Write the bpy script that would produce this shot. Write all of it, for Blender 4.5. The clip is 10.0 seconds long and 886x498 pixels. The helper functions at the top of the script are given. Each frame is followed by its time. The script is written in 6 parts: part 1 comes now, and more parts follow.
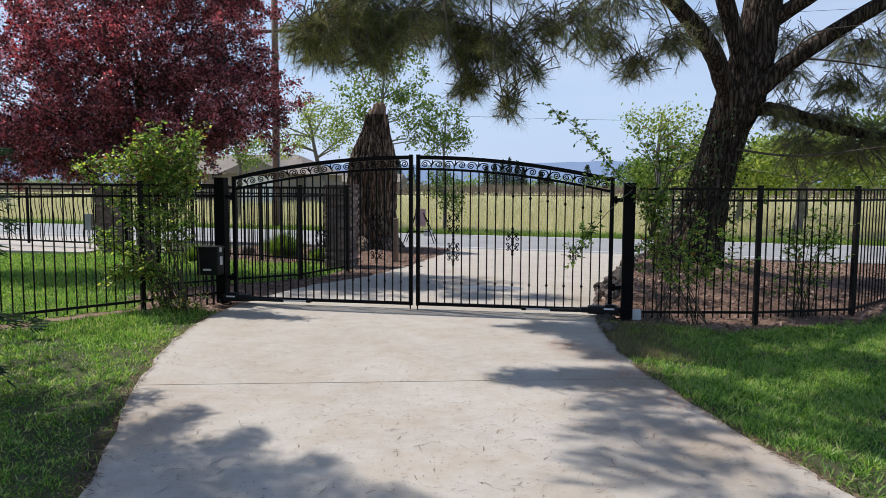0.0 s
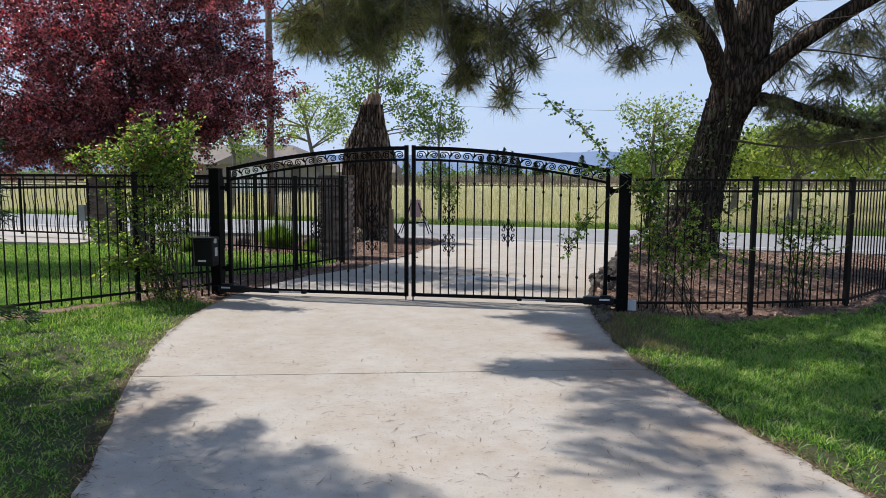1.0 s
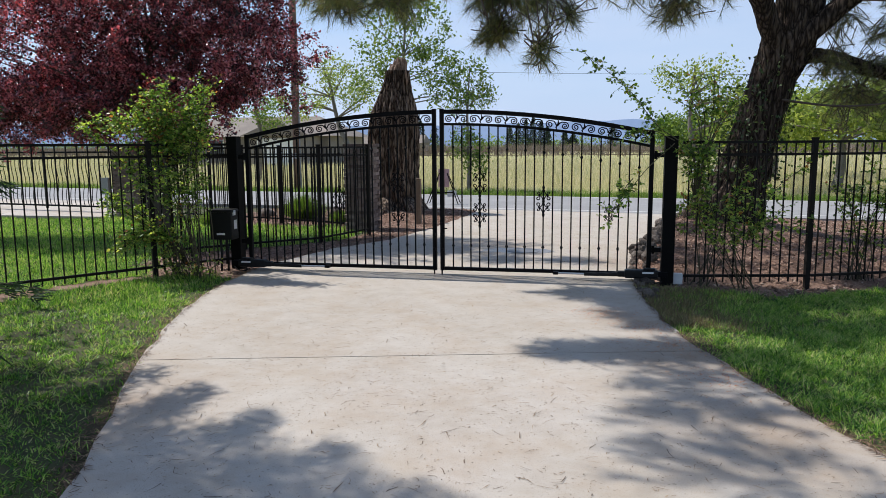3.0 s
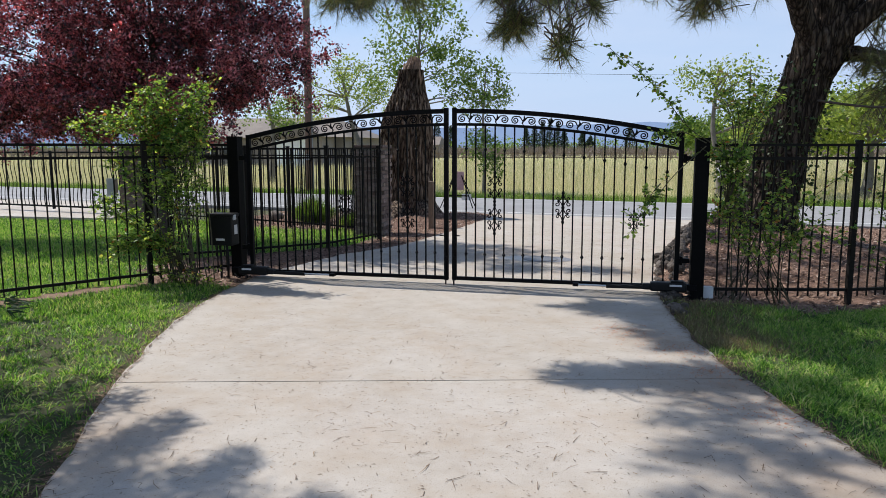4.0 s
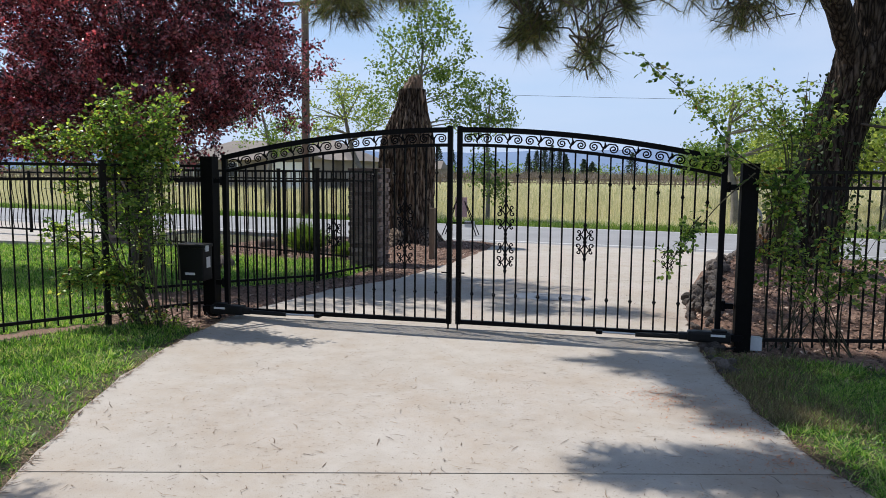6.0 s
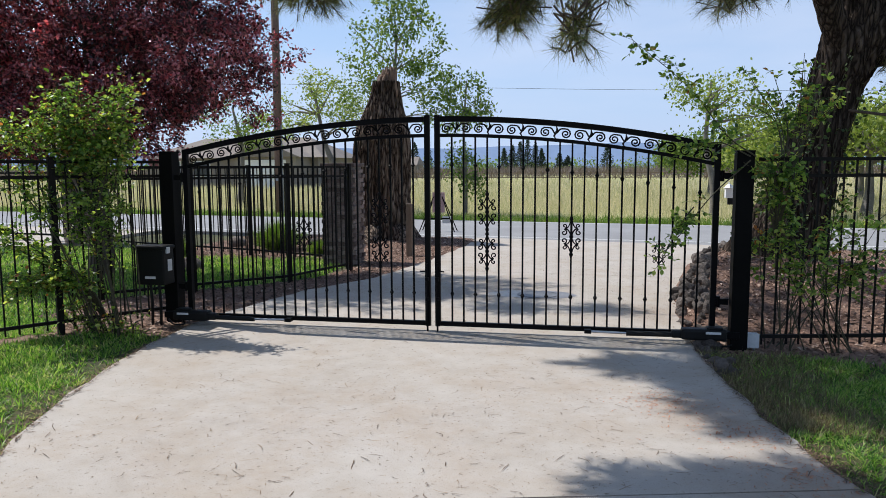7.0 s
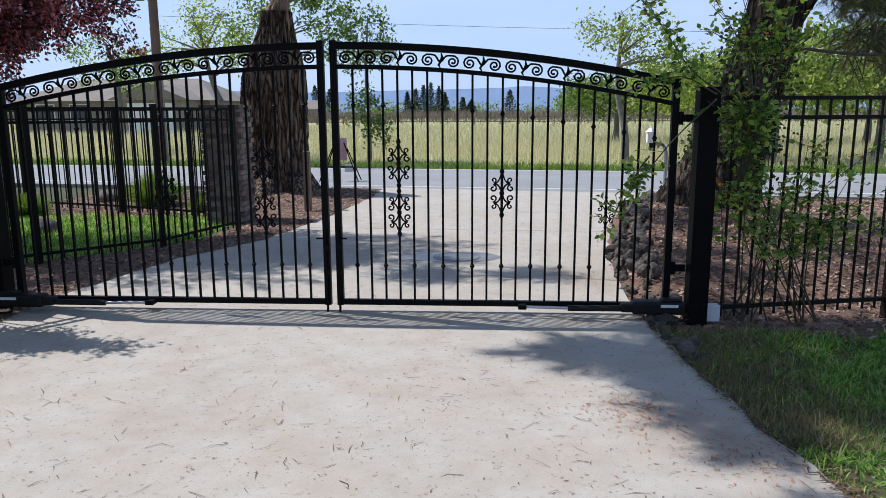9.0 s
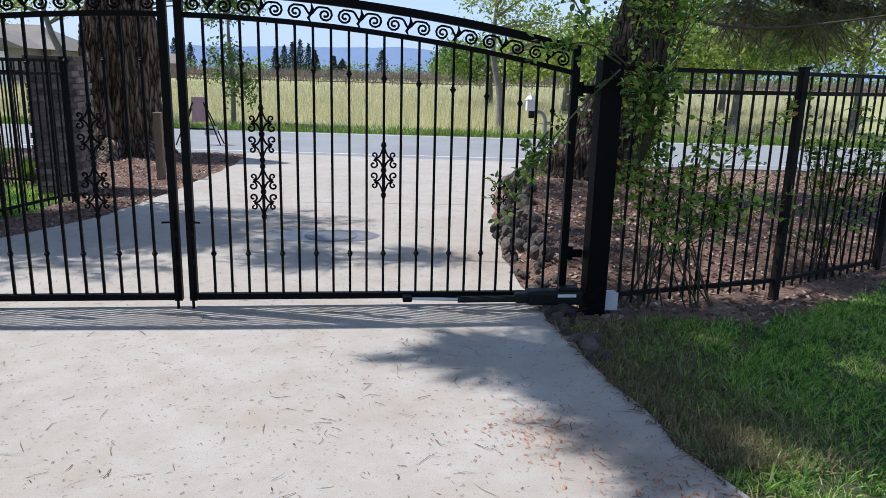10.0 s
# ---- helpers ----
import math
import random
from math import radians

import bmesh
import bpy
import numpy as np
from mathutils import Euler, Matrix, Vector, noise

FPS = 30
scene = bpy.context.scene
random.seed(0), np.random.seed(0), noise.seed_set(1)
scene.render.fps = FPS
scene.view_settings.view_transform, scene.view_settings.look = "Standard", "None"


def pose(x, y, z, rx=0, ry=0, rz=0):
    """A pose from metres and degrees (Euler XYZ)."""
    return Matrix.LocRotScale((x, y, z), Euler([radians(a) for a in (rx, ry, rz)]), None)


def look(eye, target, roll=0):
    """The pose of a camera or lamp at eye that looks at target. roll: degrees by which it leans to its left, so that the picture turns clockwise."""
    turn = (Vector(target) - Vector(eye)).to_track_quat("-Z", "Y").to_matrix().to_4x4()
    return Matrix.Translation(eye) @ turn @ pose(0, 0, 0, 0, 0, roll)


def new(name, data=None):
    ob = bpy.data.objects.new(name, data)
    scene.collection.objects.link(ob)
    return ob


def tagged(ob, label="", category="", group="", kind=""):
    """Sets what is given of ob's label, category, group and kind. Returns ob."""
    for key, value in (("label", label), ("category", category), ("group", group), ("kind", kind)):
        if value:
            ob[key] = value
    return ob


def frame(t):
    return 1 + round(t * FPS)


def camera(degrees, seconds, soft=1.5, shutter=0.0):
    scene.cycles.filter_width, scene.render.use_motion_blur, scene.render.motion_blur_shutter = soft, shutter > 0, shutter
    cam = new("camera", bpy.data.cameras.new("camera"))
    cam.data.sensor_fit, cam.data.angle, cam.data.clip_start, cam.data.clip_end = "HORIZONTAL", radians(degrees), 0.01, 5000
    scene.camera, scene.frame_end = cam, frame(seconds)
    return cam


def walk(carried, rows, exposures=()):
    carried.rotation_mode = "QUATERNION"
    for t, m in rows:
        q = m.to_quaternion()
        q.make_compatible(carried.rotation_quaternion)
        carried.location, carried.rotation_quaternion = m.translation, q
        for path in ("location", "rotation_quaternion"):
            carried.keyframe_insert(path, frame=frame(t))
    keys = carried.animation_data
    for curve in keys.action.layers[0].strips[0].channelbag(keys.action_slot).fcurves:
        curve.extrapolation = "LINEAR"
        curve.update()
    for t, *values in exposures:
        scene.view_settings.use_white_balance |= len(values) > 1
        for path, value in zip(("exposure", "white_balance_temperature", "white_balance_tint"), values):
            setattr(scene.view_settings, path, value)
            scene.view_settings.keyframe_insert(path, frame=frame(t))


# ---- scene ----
cam = camera(62.9, 10.0, soft=0.7)
PATH = [
    (0, (1.912, -8.862, 1.562), (1.569, -6.9, 1.386), 0.3),
    (0.5, (1.913, -8.854, 1.591), (1.579, -6.892, 1.398), 0.3),
    (1, (1.9, -8.857, 1.567), (1.572, -6.895, 1.365), 0.3),
    (1.5, (1.872, -8.85, 1.554), (1.541, -6.892, 1.316), 0.3),
    (2, (1.783, -8.783, 1.534), (1.457, -6.827, 1.271), 0.4),
    (2.5, (1.793, -8.591, 1.516), (1.431, -6.644, 1.234), -0.1),
    (4, (1.715, -7.789, 1.505), (1.269, -5.859, 1.229), -0.1),
    (4.5, (1.617, -7.559, 1.534), (1.174, -5.624, 1.291), 0.4),
    (5, (1.499, -7.282, 1.526), (1.043, -5.346, 1.314), 0.6),
    (5.5, (1.483, -6.98, 1.519), (1.026, -5.045, 1.309), 0.6),
    (7, (1.358, -6.341, 1.468), (0.969, -4.391, 1.247), -0.3),
    (7.5, (1.307, -6.106, 1.478), (0.96, -4.154, 1.22), -0.6),
    (8, (1.206, -5.886, 1.456), (0.883, -3.928, 1.206), 0.3),
    (8.5, (1.12, -5.522, 1.467), (0.865, -3.563, 1.159), -0.1),
    (9, (1.141, -5.147, 1.443), (1.013, -3.186, 1.072), -0.3),
    (9.5, (1.151, -4.821, 1.438), (1.187, -2.872, 0.987), 0.8),
    (10, (1.093, -4.496, 1.464), (1.315, -2.564, 0.995), 1.5),
]
walk(cam, [(t, look(eye, target, roll)) for t, eye, target, roll in PATH],
     exposures=[(0.0, 0.10, 6350, 10), (5.0, 0.13, 6350, 10), (7.0, 0.10, 6200, 10), (8.5, 0.09, 6000, 10), (10.0, 0.25, 5850, 10)])

# ---- world and sun ----
SUN_WAY = Vector((-0.70, 0.22, 1.0)).normalized()      # towards the sun
SUN_EL = math.asin(SUN_WAY.z)
world = bpy.data.worlds.new("sky")
scene.world = world
world.use_nodes = True
wn, wl = world.node_tree.nodes, world.node_tree.links
wn.clear()
w_out, w_bg, w_sky = wn.new("ShaderNodeOutputWorld"), wn.new("ShaderNodeBackground"), wn.new("ShaderNodeTexSky")
w_sky.sky_type, w_sky.sun_disc = "NISHITA", False
w_sky.sun_elevation, w_sky.sun_rotation = SUN_EL, math.atan2(SUN_WAY.x, SUN_WAY.y)
w_sky.air_density, w_sky.dust_density, w_sky.ozone_density = 1.0, 0.1, 1.6
w_co, w_map, w_noise, w_ramp, w_mix = (wn.new("ShaderNodeTexCoord"), wn.new("ShaderNodeMapping"), wn.new("ShaderNodeTexNoise"),
                                       wn.new("ShaderNodeValToRGB"), wn.new("ShaderNodeMix"))
w_map.inputs["Scale"].default_value = (1.4, 1.4, 6.0)
w_noise.inputs["Scale"].default_value, w_noise.inputs["Detail"].default_value = 1.6, 6
w_ramp.color_ramp.elements[0].position, w_ramp.color_ramp.elements[0].color = 0.42, (0, 0, 0, 1)
w_ramp.color_ramp.elements[1].position, w_ramp.color_ramp.elements[1].color = 0.75, (0.75, 0.75, 0.75, 1)
w_mix.data_type = "RGBA"
w_mix.inputs["B"].default_value = (4.9, 5.5, 6.8, 1)
wl.new(w_co.outputs["Generated"], w_map.inputs["Vector"])
wl.new(w_map.outputs["Vector"], w_noise.inputs["Vector"])
wl.new(w_noise.outputs["Fac"], w_ramp.inputs["Fac"])
# pale bluish haze low over the land, thinning upwards
w_sep, w_haze, w_low = wn.new("ShaderNodeSeparateXYZ"), wn.new("ShaderNodeMapRange"), wn.new("ShaderNodeMix")
wl.new(w_co.outputs["Generated"], w_sep.inputs["Vector"])
w_haze.inputs["From Min"].default_value, w_haze.inputs["From Max"].default_value = 0.0, 0.38
w_haze.inputs["To Min"].default_value, w_haze.inputs["To Max"].default_value = 0.92, 0.0
wl.new(w_sep.outputs["Z"], w_haze.inputs["Value"])
w_low.data_type = "RGBA"
w_low.inputs["B"].default_value = (3.55, 4.45, 6.5, 1)
wl.new(w_haze.outputs["Result"], w_low.inputs["Factor"])
wl.new(w_sky.outputs["Color"], w_low.inputs["A"])
wl.new(w_ramp.outputs["Color"], w_mix.inputs["Factor"])
wl.new(w_low.outputs["Result"], w_mix.inputs["A"])
wl.new(w_mix.outputs["Result"], w_bg.inputs["Color"])
w_bg.inputs["Strength"].default_value = 0.128
wl.new(w_bg.outputs["Background"], w_out.inputs["Surface"])

sun = new("sun", bpy.data.lights.new("sun", "SUN"))
sun.data.energy, sun.data.angle, sun.data.color = 4.55, radians(0.55), (1.0, 0.95, 0.88)
sun.matrix_world = look(SUN_WAY * 40, (0, 0, 0))


# ---- materials ----
def nodes_of(name):
    m = bpy.data.materials.new(name)
    m.use_nodes = True
    n, l = m.node_tree.nodes, m.node_tree.links
    return m, n, l, n["Principled BSDF"]


def ramp_node(n, stops):
    r = n.new("ShaderNodeValToRGB")
    e = r.color_ramp.elements
    while len(e) < len(stops):
        e.new(0.5)
    for k, (p, c) in zip(e, stops):
        k.position, k.color = p, (*c, 1)
    return r


def noise_node(n, l, vec, scale, detail=4, rough=0.55):
    t = n.new("ShaderNodeTexNoise")
    t.inputs["Scale"].default_value, t.inputs["Detail"].default_value, t.inputs["Roughness"].default_value = scale, detail, rough
    l.new(vec, t.inputs["Vector"])
    return t.outputs["Fac"]


def surface(name, stops, big=1.0, fine=40.0, rough=0.7, bump=0.3, metal=0.0, mix=0.5, stretch=(1, 1, 1), depth=0.01, per_object=0.0, world_space=False, gloss=0.5):
    """Two scales of noise blended into one colour ramp, with relief from the fine one."""
    m, n, l, b = nodes_of(name)
    if world_space:
        vec = n.new("ShaderNodeNewGeometry").outputs["Position"]
    else:
        vec = n.new("ShaderNodeTexCoord").outputs["Object"]
    mp = n.new("ShaderNodeMapping")
    mp.inputs["Scale"].default_value = stretch
    l.new(vec, mp.inputs["Vector"])
    vec = mp.outputs["Vector"]
    a, f = noise_node(n, l, vec, big), noise_node(n, l, vec, fine, 6, 0.65)
    mx = n.new("ShaderNodeMix")
    mx.inputs["Factor"].default_value = mix
    l.new(a, mx.inputs["A"]), l.new(f, mx.inputs["B"])
    r = ramp_node(n, stops)
    fac = mx.outputs["Result"]
    if per_object:
        oi, ma = n.new("ShaderNodeObjectInfo"), n.new("ShaderNodeMath")
        ma.operation = "MULTIPLY_ADD"
        ma.inputs[1].default_value = per_object
        l.new(oi.outputs["Random"], ma.inputs[0])
        l.new(fac, ma.inputs[2])
        sb = n.new("ShaderNodeMath")
        sb.operation = "SUBTRACT"
        sb.inputs[1].default_value = per_object / 2
        l.new(ma.outputs[0], sb.inputs[0])
        fac = sb.outputs[0]
    l.new(fac, r.inputs["Fac"])
    l.new(r.outputs["Color"], b.inputs["Base Color"])
    b.inputs["Roughness"].default_value, b.inputs["Metallic"].default_value = rough, metal
    b.inputs["Specular IOR Level"].default_value = gloss
    if bump:
        bp = n.new("ShaderNodeBump")
        bp.inputs["Strength"].default_value, bp.inputs["Distance"].default_value = bump, depth
        l.new(f, bp.inputs["Height"])
        l.new(bp.outputs["Normal"], b.inputs["Normal"])
    return m


def leafy(name, stops, rough=0.5, through_light=0.35, lit=None, patches=0.0, gloss=0.35, tufts=0.0):
    """Leaves, blades and needles: each piece its own shade, part of the light passing through."""
    m, n, l, b = nodes_of(name)
    g = n.new("ShaderNodeNewGeometry")
    r = ramp_node(n, stops)
    fac = g.outputs["Random Per Island"]
    if patches:
        # whole tufts and patches go lighter, darker or drier together
        pn, mr, ad = noise_node(n, l, g.outputs["Position"], 1.3, 4, 0.7), n.new("ShaderNodeMapRange"), n.new("ShaderNodeMath")
        mr.inputs["From Min"].default_value, mr.inputs["From Max"].default_value = 0.25, 0.75
        mr.inputs["To Min"].default_value, mr.inputs["To Max"].default_value = -patches, patches
        l.new(pn, mr.inputs["Value"])
        ad.use_clamp = True
        l.new(fac, ad.inputs[0]), l.new(mr.outputs["Result"], ad.inputs[1])
        fac = ad.outputs[0]
    if tufts:
        tn, tr, ta = noise_node(n, l, g.outputs["Position"], 24.0, 2, 0.6), n.new("ShaderNodeMapRange"), n.new("ShaderNodeMath")
        tr.inputs["From Min"].default_value, tr.inputs["From Max"].default_value = 0.3, 0.7
        tr.inputs["To Min"].default_value, tr.inputs["To Max"].default_value = -tufts, tufts
        l.new(tn, tr.inputs["Value"])
        ta.use_clamp = True
        l.new(fac, ta.inputs[0]), l.new(tr.outputs["Result"], ta.inputs[1])
        fac = ta.outputs[0]
    l.new(fac, r.inputs["Fac"])
    l.new(r.outputs["Color"], b.inputs["Base Color"])
    b.inputs["Roughness"].default_value = rough
    b.inputs["Specular IOR Level"].default_value = gloss
    t, mx = n.new("ShaderNodeBsdfTranslucent"), n.new("ShaderNodeMixShader")
    tint = n.new("ShaderNodeMix")
    tint.data_type, tint.blend_type = "RGBA", "MULTIPLY"
    tint.inputs["Factor"].default_value = 1.0
    tint.inputs["B"].default_value = (*(lit or (1.5, 1.5, 0.8)), 1)
    l.new(r.outputs["Color"], tint.inputs["A"])
    l.new(tint.outputs["Result"], t.inputs["Color"])
    mx.inputs["Fac"].default_value = through_light
    l.new(b.outputs["BSDF"], mx.inputs[1]), l.new(t.outputs["BSDF"], mx.inputs[2])
    l.new(mx.outputs["Shader"], n["Material Output"].inputs["Surface"])
    return m


def bark_material(name, dark, mid, light, scale, tall):
    """Long interlacing plates with dark fissures between them."""
    m, n, l, b = nodes_of(name)
    co, mp = n.new("ShaderNodeTexCoord"), n.new("ShaderNodeMapping")
    mp.inputs["Scale"].default_value = (1, 1, tall)
    l.new(co.outputs["Object"], mp.inputs["Vector"])
    # waver the plates before they are cut
    sway, add = n.new("ShaderNodeTexNoise"), n.new("ShaderNodeVectorMath")
    sway.inputs["Scale"].default_value, sway.inputs["Detail"].default_value = scale * 0.55, 3
    l.new(mp.outputs["Vector"], sway.inputs["Vector"])
    add.operation = "MULTIPLY_ADD"
    add.inputs[1].default_value = (2.2 / scale,) * 3
    l.new(sway.outputs["Color"], add.inputs[0]), l.new(mp.outputs["Vector"], add.inputs[2])
    v = n.new("ShaderNodeTexVoronoi")
    v.feature = "DISTANCE_TO_EDGE"
    v.inputs["Scale"].default_value = scale
    l.new(add.outputs["Vector"], v.inputs["Vector"])
    f = noise_node(n, l, mp.outputs["Vector"], scale * 3.2, 6, 0.75)
    mix = n.new("ShaderNodeMath")
    mix.operation = "MULTIPLY_ADD"
    mix.inputs[1].default_value = 0.22
    l.new(f, mix.inputs[0]), l.new(v.outputs["Distance"], mix.inputs[2])
    # naturally dark fissures, deepened further to stand in for crevice shade
    r = ramp_node(n, [(0.12, dark), (0.22, mid), (0.42, light)])
    l.new(mix.outputs[0], r.inputs["Fac"])
    patch = ramp_node(n, [(0.3, (0.6, 0.58, 0.56)), (0.7, (1.15, 1.12, 1.1))])
    l.new(noise_node(n, l, co.outputs["Object"], 2.2, 4, 0.6), patch.inputs["Fac"])
    mul = n.new("ShaderNodeMix")
    mul.data_type, mul.blend_type = "RGBA", "MULTIPLY"
    mul.inputs["Factor"].default_value = 1.0
    l.new(r.outputs["Color"], mul.inputs["A"]), l.new(patch.outputs["Color"], mul.inputs["B"])
    l.new(mul.outputs["Result"], b.inputs["Base Color"])
    b.inputs["Roughness"].default_value = 0.95
    b.inputs["Specular IOR Level"].default_value = 0.15
    bp = n.new("ShaderNodeBump")
    bp.inputs["Strength"].default_value, bp.inputs["Distance"].default_value = 1.0, 0.10
    l.new(mix.outputs[0], bp.inputs["Height"])
    l.new(bp.outputs["Normal"], b.inputs["Normal"])
    return m


def concrete_material():
    m, n, l, b = nodes_of("broom_finished_concrete")
    p = n.new("ShaderNodeNewGeometry").outputs["Position"]
    big, mid, fine = noise_node(n, l, p, 0.7, 5, 0.6), noise_node(n, l, p, 6.0, 5, 0.6), noise_node(n, l, p, 160.0, 3, 0.7)
    add = n.new("ShaderNodeMix")
    add.inputs["Factor"].default_value = 0.45
    l.new(big, add.inputs["A"]), l.new(mid, add.inputs["B"])
    r = ramp_node(n, [(0.30, (0.37, 0.322, 0.266)), (0.5, (0.445, 0.40, 0.347)), (0.72, (0.51, 0.47, 0.42))])
    l.new(add.outputs["Result"], r.inputs["Fac"])
    speck = ramp_node(n, [(0.30, (0.62, 0.6, 0.57)), (0.44, (1, 1, 1)), (0.8, (1.06, 1.06, 1.06))])
    l.new(fine, speck.inputs["Fac"])
    mul = n.new("ShaderNodeMix")
    mul.data_type, mul.blend_type = "RGBA", "MULTIPLY"
    mul.inputs["Factor"].default_value = 1.0
    l.new(r.outputs["Color"], mul.inputs["A"]), l.new(speck.outputs["Color"], mul.inputs["B"])
    stain = noise_node(n, l, p, 1.7, 6, 0.7)
    sr = ramp_node(n, [(0.44, (0, 0, 0)), (0.72, (0.55, 0.55, 0.55))])
    l.new(stain, sr.inputs["Fac"])
    tan = n.new("ShaderNodeMix")
    tan.data_type = "RGBA"
    tan.inputs["B"].default_value = (0.37, 0.285, 0.20, 1)
    l.new(sr.outputs["Color"], tan.inputs["Factor"]), l.new(mul.outputs["Result"], tan.inputs["A"])
    colour = tan.outputs["Result"]
    # brown tannin stains under the pine's edge, each with a ragged rim
    ragged = noise_node(n, l, p, 3.2, 6, 0.75)
    for (x, y), size, strength in (((2.45, -3.05), 0.75, 0.75), ((2.75, -4.3), 0.95, 0.6), ((2.1, -1.9), 0.55, 0.5), ((-0.9, -4.6), 0.8, 0.5), ((2.0, 1.2), 0.7, 0.5), ((0.2, 2.6), 1.1, 0.35)):
        far, fade, both, stained = n.new("ShaderNodeVectorMath"), n.new("ShaderNodeMapRange"), n.new("ShaderNodeMath"), n.new("ShaderNodeMix")
        far.operation, both.operation, stained.data_type = "DISTANCE", "MULTIPLY", "RGBA"
        far.inputs[1].default_value = (x, y, 0)
        l.new(p, far.inputs[0]), l.new(far.outputs["Value"], fade.inputs["Value"])
        fade.inputs["From Min"].default_value, fade.inputs["From Max"].default_value = size, 0.0
        fade.inputs["To Max"].default_value = strength * 1.7
        l.new(fade.outputs["Result"], both.inputs[0]), l.new(ragged, both.inputs[1])
        stained.inputs["B"].default_value = (0.27, 0.185, 0.12, 1)
        l.new(both.outputs[0], stained.inputs["Factor"]), l.new(colour, stained.inputs["A"])
        colour = stained.outputs["Result"]
    pit, pits = ramp_node(n, [(0.27, (0.45, 0.42, 0.38)), (0.36, (1, 1, 1))]), n.new("ShaderNodeMix")
    l.new(noise_node(n, l, p, 38.0, 2, 0.5), pit.inputs["Fac"])
    pits.data_type, pits.blend_type = "RGBA", "MULTIPLY"
    pits.inputs["Factor"].default_value = 0.8
    l.new(colour, pits.inputs["A"]), l.new(pit.outputs["Color"], pits.inputs["B"])
    l.new(pits.outputs["Result"], b.inputs["Base Color"])
    b.inputs["Roughness"].default_value = 0.85
    bp = n.new("ShaderNodeBump")
    bp.inputs["Strength"].default_value, bp.inputs["Distance"].default_value = 0.35, 0.004
    l.new(fine, bp.inputs["Height"])
    l.new(bp.outputs["Normal"], b.inputs["Normal"])
    return m


CONCRETE = concrete_material()
ASPHALT = surface("worn_asphalt", [(0.3, (0.22, 0.218, 0.218)), (0.7, (0.33, 0.325, 0.325))], 0.8, 120, 0.9, 0.4, world_space=True, depth=0.006)
ROAD_PAINT = surface("worn_road_paint", [(0.3, (0.35, 0.35, 0.34)), (0.6, (0.7, 0.7, 0.68))], 3, 60, 0.7, 0.1, world_space=True)
BLACK_METAL = surface("satin_black_powder_coat", [(0.3, (0.0025, 0.0025, 0.003)), (0.7, (0.006, 0.006, 0.007))], 3, 60, 0.5, 0.08, 0.0, depth=0.002, gloss=0.08)
WORN_BLACK = surface("faded_black_paint", [(0.3, (0.007, 0.006, 0.0055)), (0.7, (0.018, 0.0155, 0.0135))], 3, 40, 0.6, 0.1, 0.0, depth=0.002, gloss=0.1)
POST_METAL = surface("black_painted_steel", [(0.3, (0.003, 0.003, 0.003)), (0.7, (0.007, 0.007, 0.007))], 2, 50, 0.6, 0.05, 0.0, depth=0.002, gloss=0.06)
PLASTIC = surface("black_plastic", [(0.3, (0.006, 0.006, 0.006)), (0.7, (0.013, 0.013, 0.013))], 4, 90, 0.5, 0.1, depth=0.001, gloss=0.2)
STEEL = surface("bare_steel_rod", [(0.3, (0.45, 0.45, 0.46)), (0.7, (0.62, 0.62, 0.62))], 4, 80, 0.3, 0.05, 1.0, depth=0.001)
GREY_PLASTIC = surface("pale_grey_plastic", [(0.3, (0.5, 0.52, 0.53)), (0.7, (0.66, 0.67, 0.67))], 4, 60, 0.5, 0.05, depth=0.001)
WHITE_PAINT = surface("white_paint", [(0.3, (0.7, 0.7, 0.68)), (0.7, (0.82, 0.82, 0.8))], 4, 60, 0.5, 0.08, depth=0.001)
LABEL = surface("white_label", [(0.3, (0.6, 0.6, 0.6)), (0.7, (0.75, 0.75, 0.75))], 8, 80, 0.4, 0.0)
GALVANISED = surface("dull_grey_pipe", [(0.3, (0.22, 0.23, 0.24)), (0.7, (0.36, 0.37, 0.38))], 5, 60, 0.5, 0.1, 0.6, depth=0.001)
BRICK = surface("dark_weathered_brick", [(0.25, (0.08, 0.056, 0.048)), (0.5, (0.19, 0.14, 0.12)), (0.8, (0.34, 0.27, 0.235))], 6, 50, 0.9, 0.5, per_object=0.4)
MORTAR = surface("grey_mortar", [(0.3, (0.16, 0.14, 0.125)), (0.7, (0.28, 0.255, 0.23))], 6, 60, 0.95, 0.4)
STUMP_BARK = bark_material("ridged_grey_brown_bark", (0.028, 0.020, 0.015), (0.15, 0.112, 0.085), (0.34, 0.27, 0.21), 12.0, 0.17)
SPLIT_WOOD = surface("splintered_raw_wood", [(0.3, (0.12, 0.075, 0.05)), (0.55, (0.27, 0.18, 0.125)), (0.8, (0.42, 0.31, 0.23))], 3, 30, 0.8, 0.7, stretch=(3, 3, 0.4), depth=0.02)
PINE_BARK = bark_material("furrowed_pine_bark", (0.018, 0.013, 0.011), (0.058, 0.044, 0.035), (0.15, 0.118, 0.096), 15.0, 0.15)
TWIG = surface("grey_brown_twig", [(0.3, (0.05, 0.036, 0.028)), (0.7, (0.13, 0.10, 0.08))], 6, 60, 0.9, 0.3)
STEM = surface("green_brown_cane", [(0.3, (0.03, 0.03, 0.014)), (0.7, (0.085, 0.07, 0.036))], 6, 60, 0.7, 0.2)
GREY_TRUNK = surface("pale_grey_tree_bark", [(0.3, (0.11, 0.095, 0.08)), (0.7, (0.26, 0.235, 0.205))], 5, 40, 0.9, 0.5)
POLE_WOOD = surface("tarred_pole_wood", [(0.3, (0.09, 0.055, 0.04)), (0.7, (0.21, 0.14, 0.105))], 3, 40, 0.9, 0.4, stretch=(3, 3, 0.3))
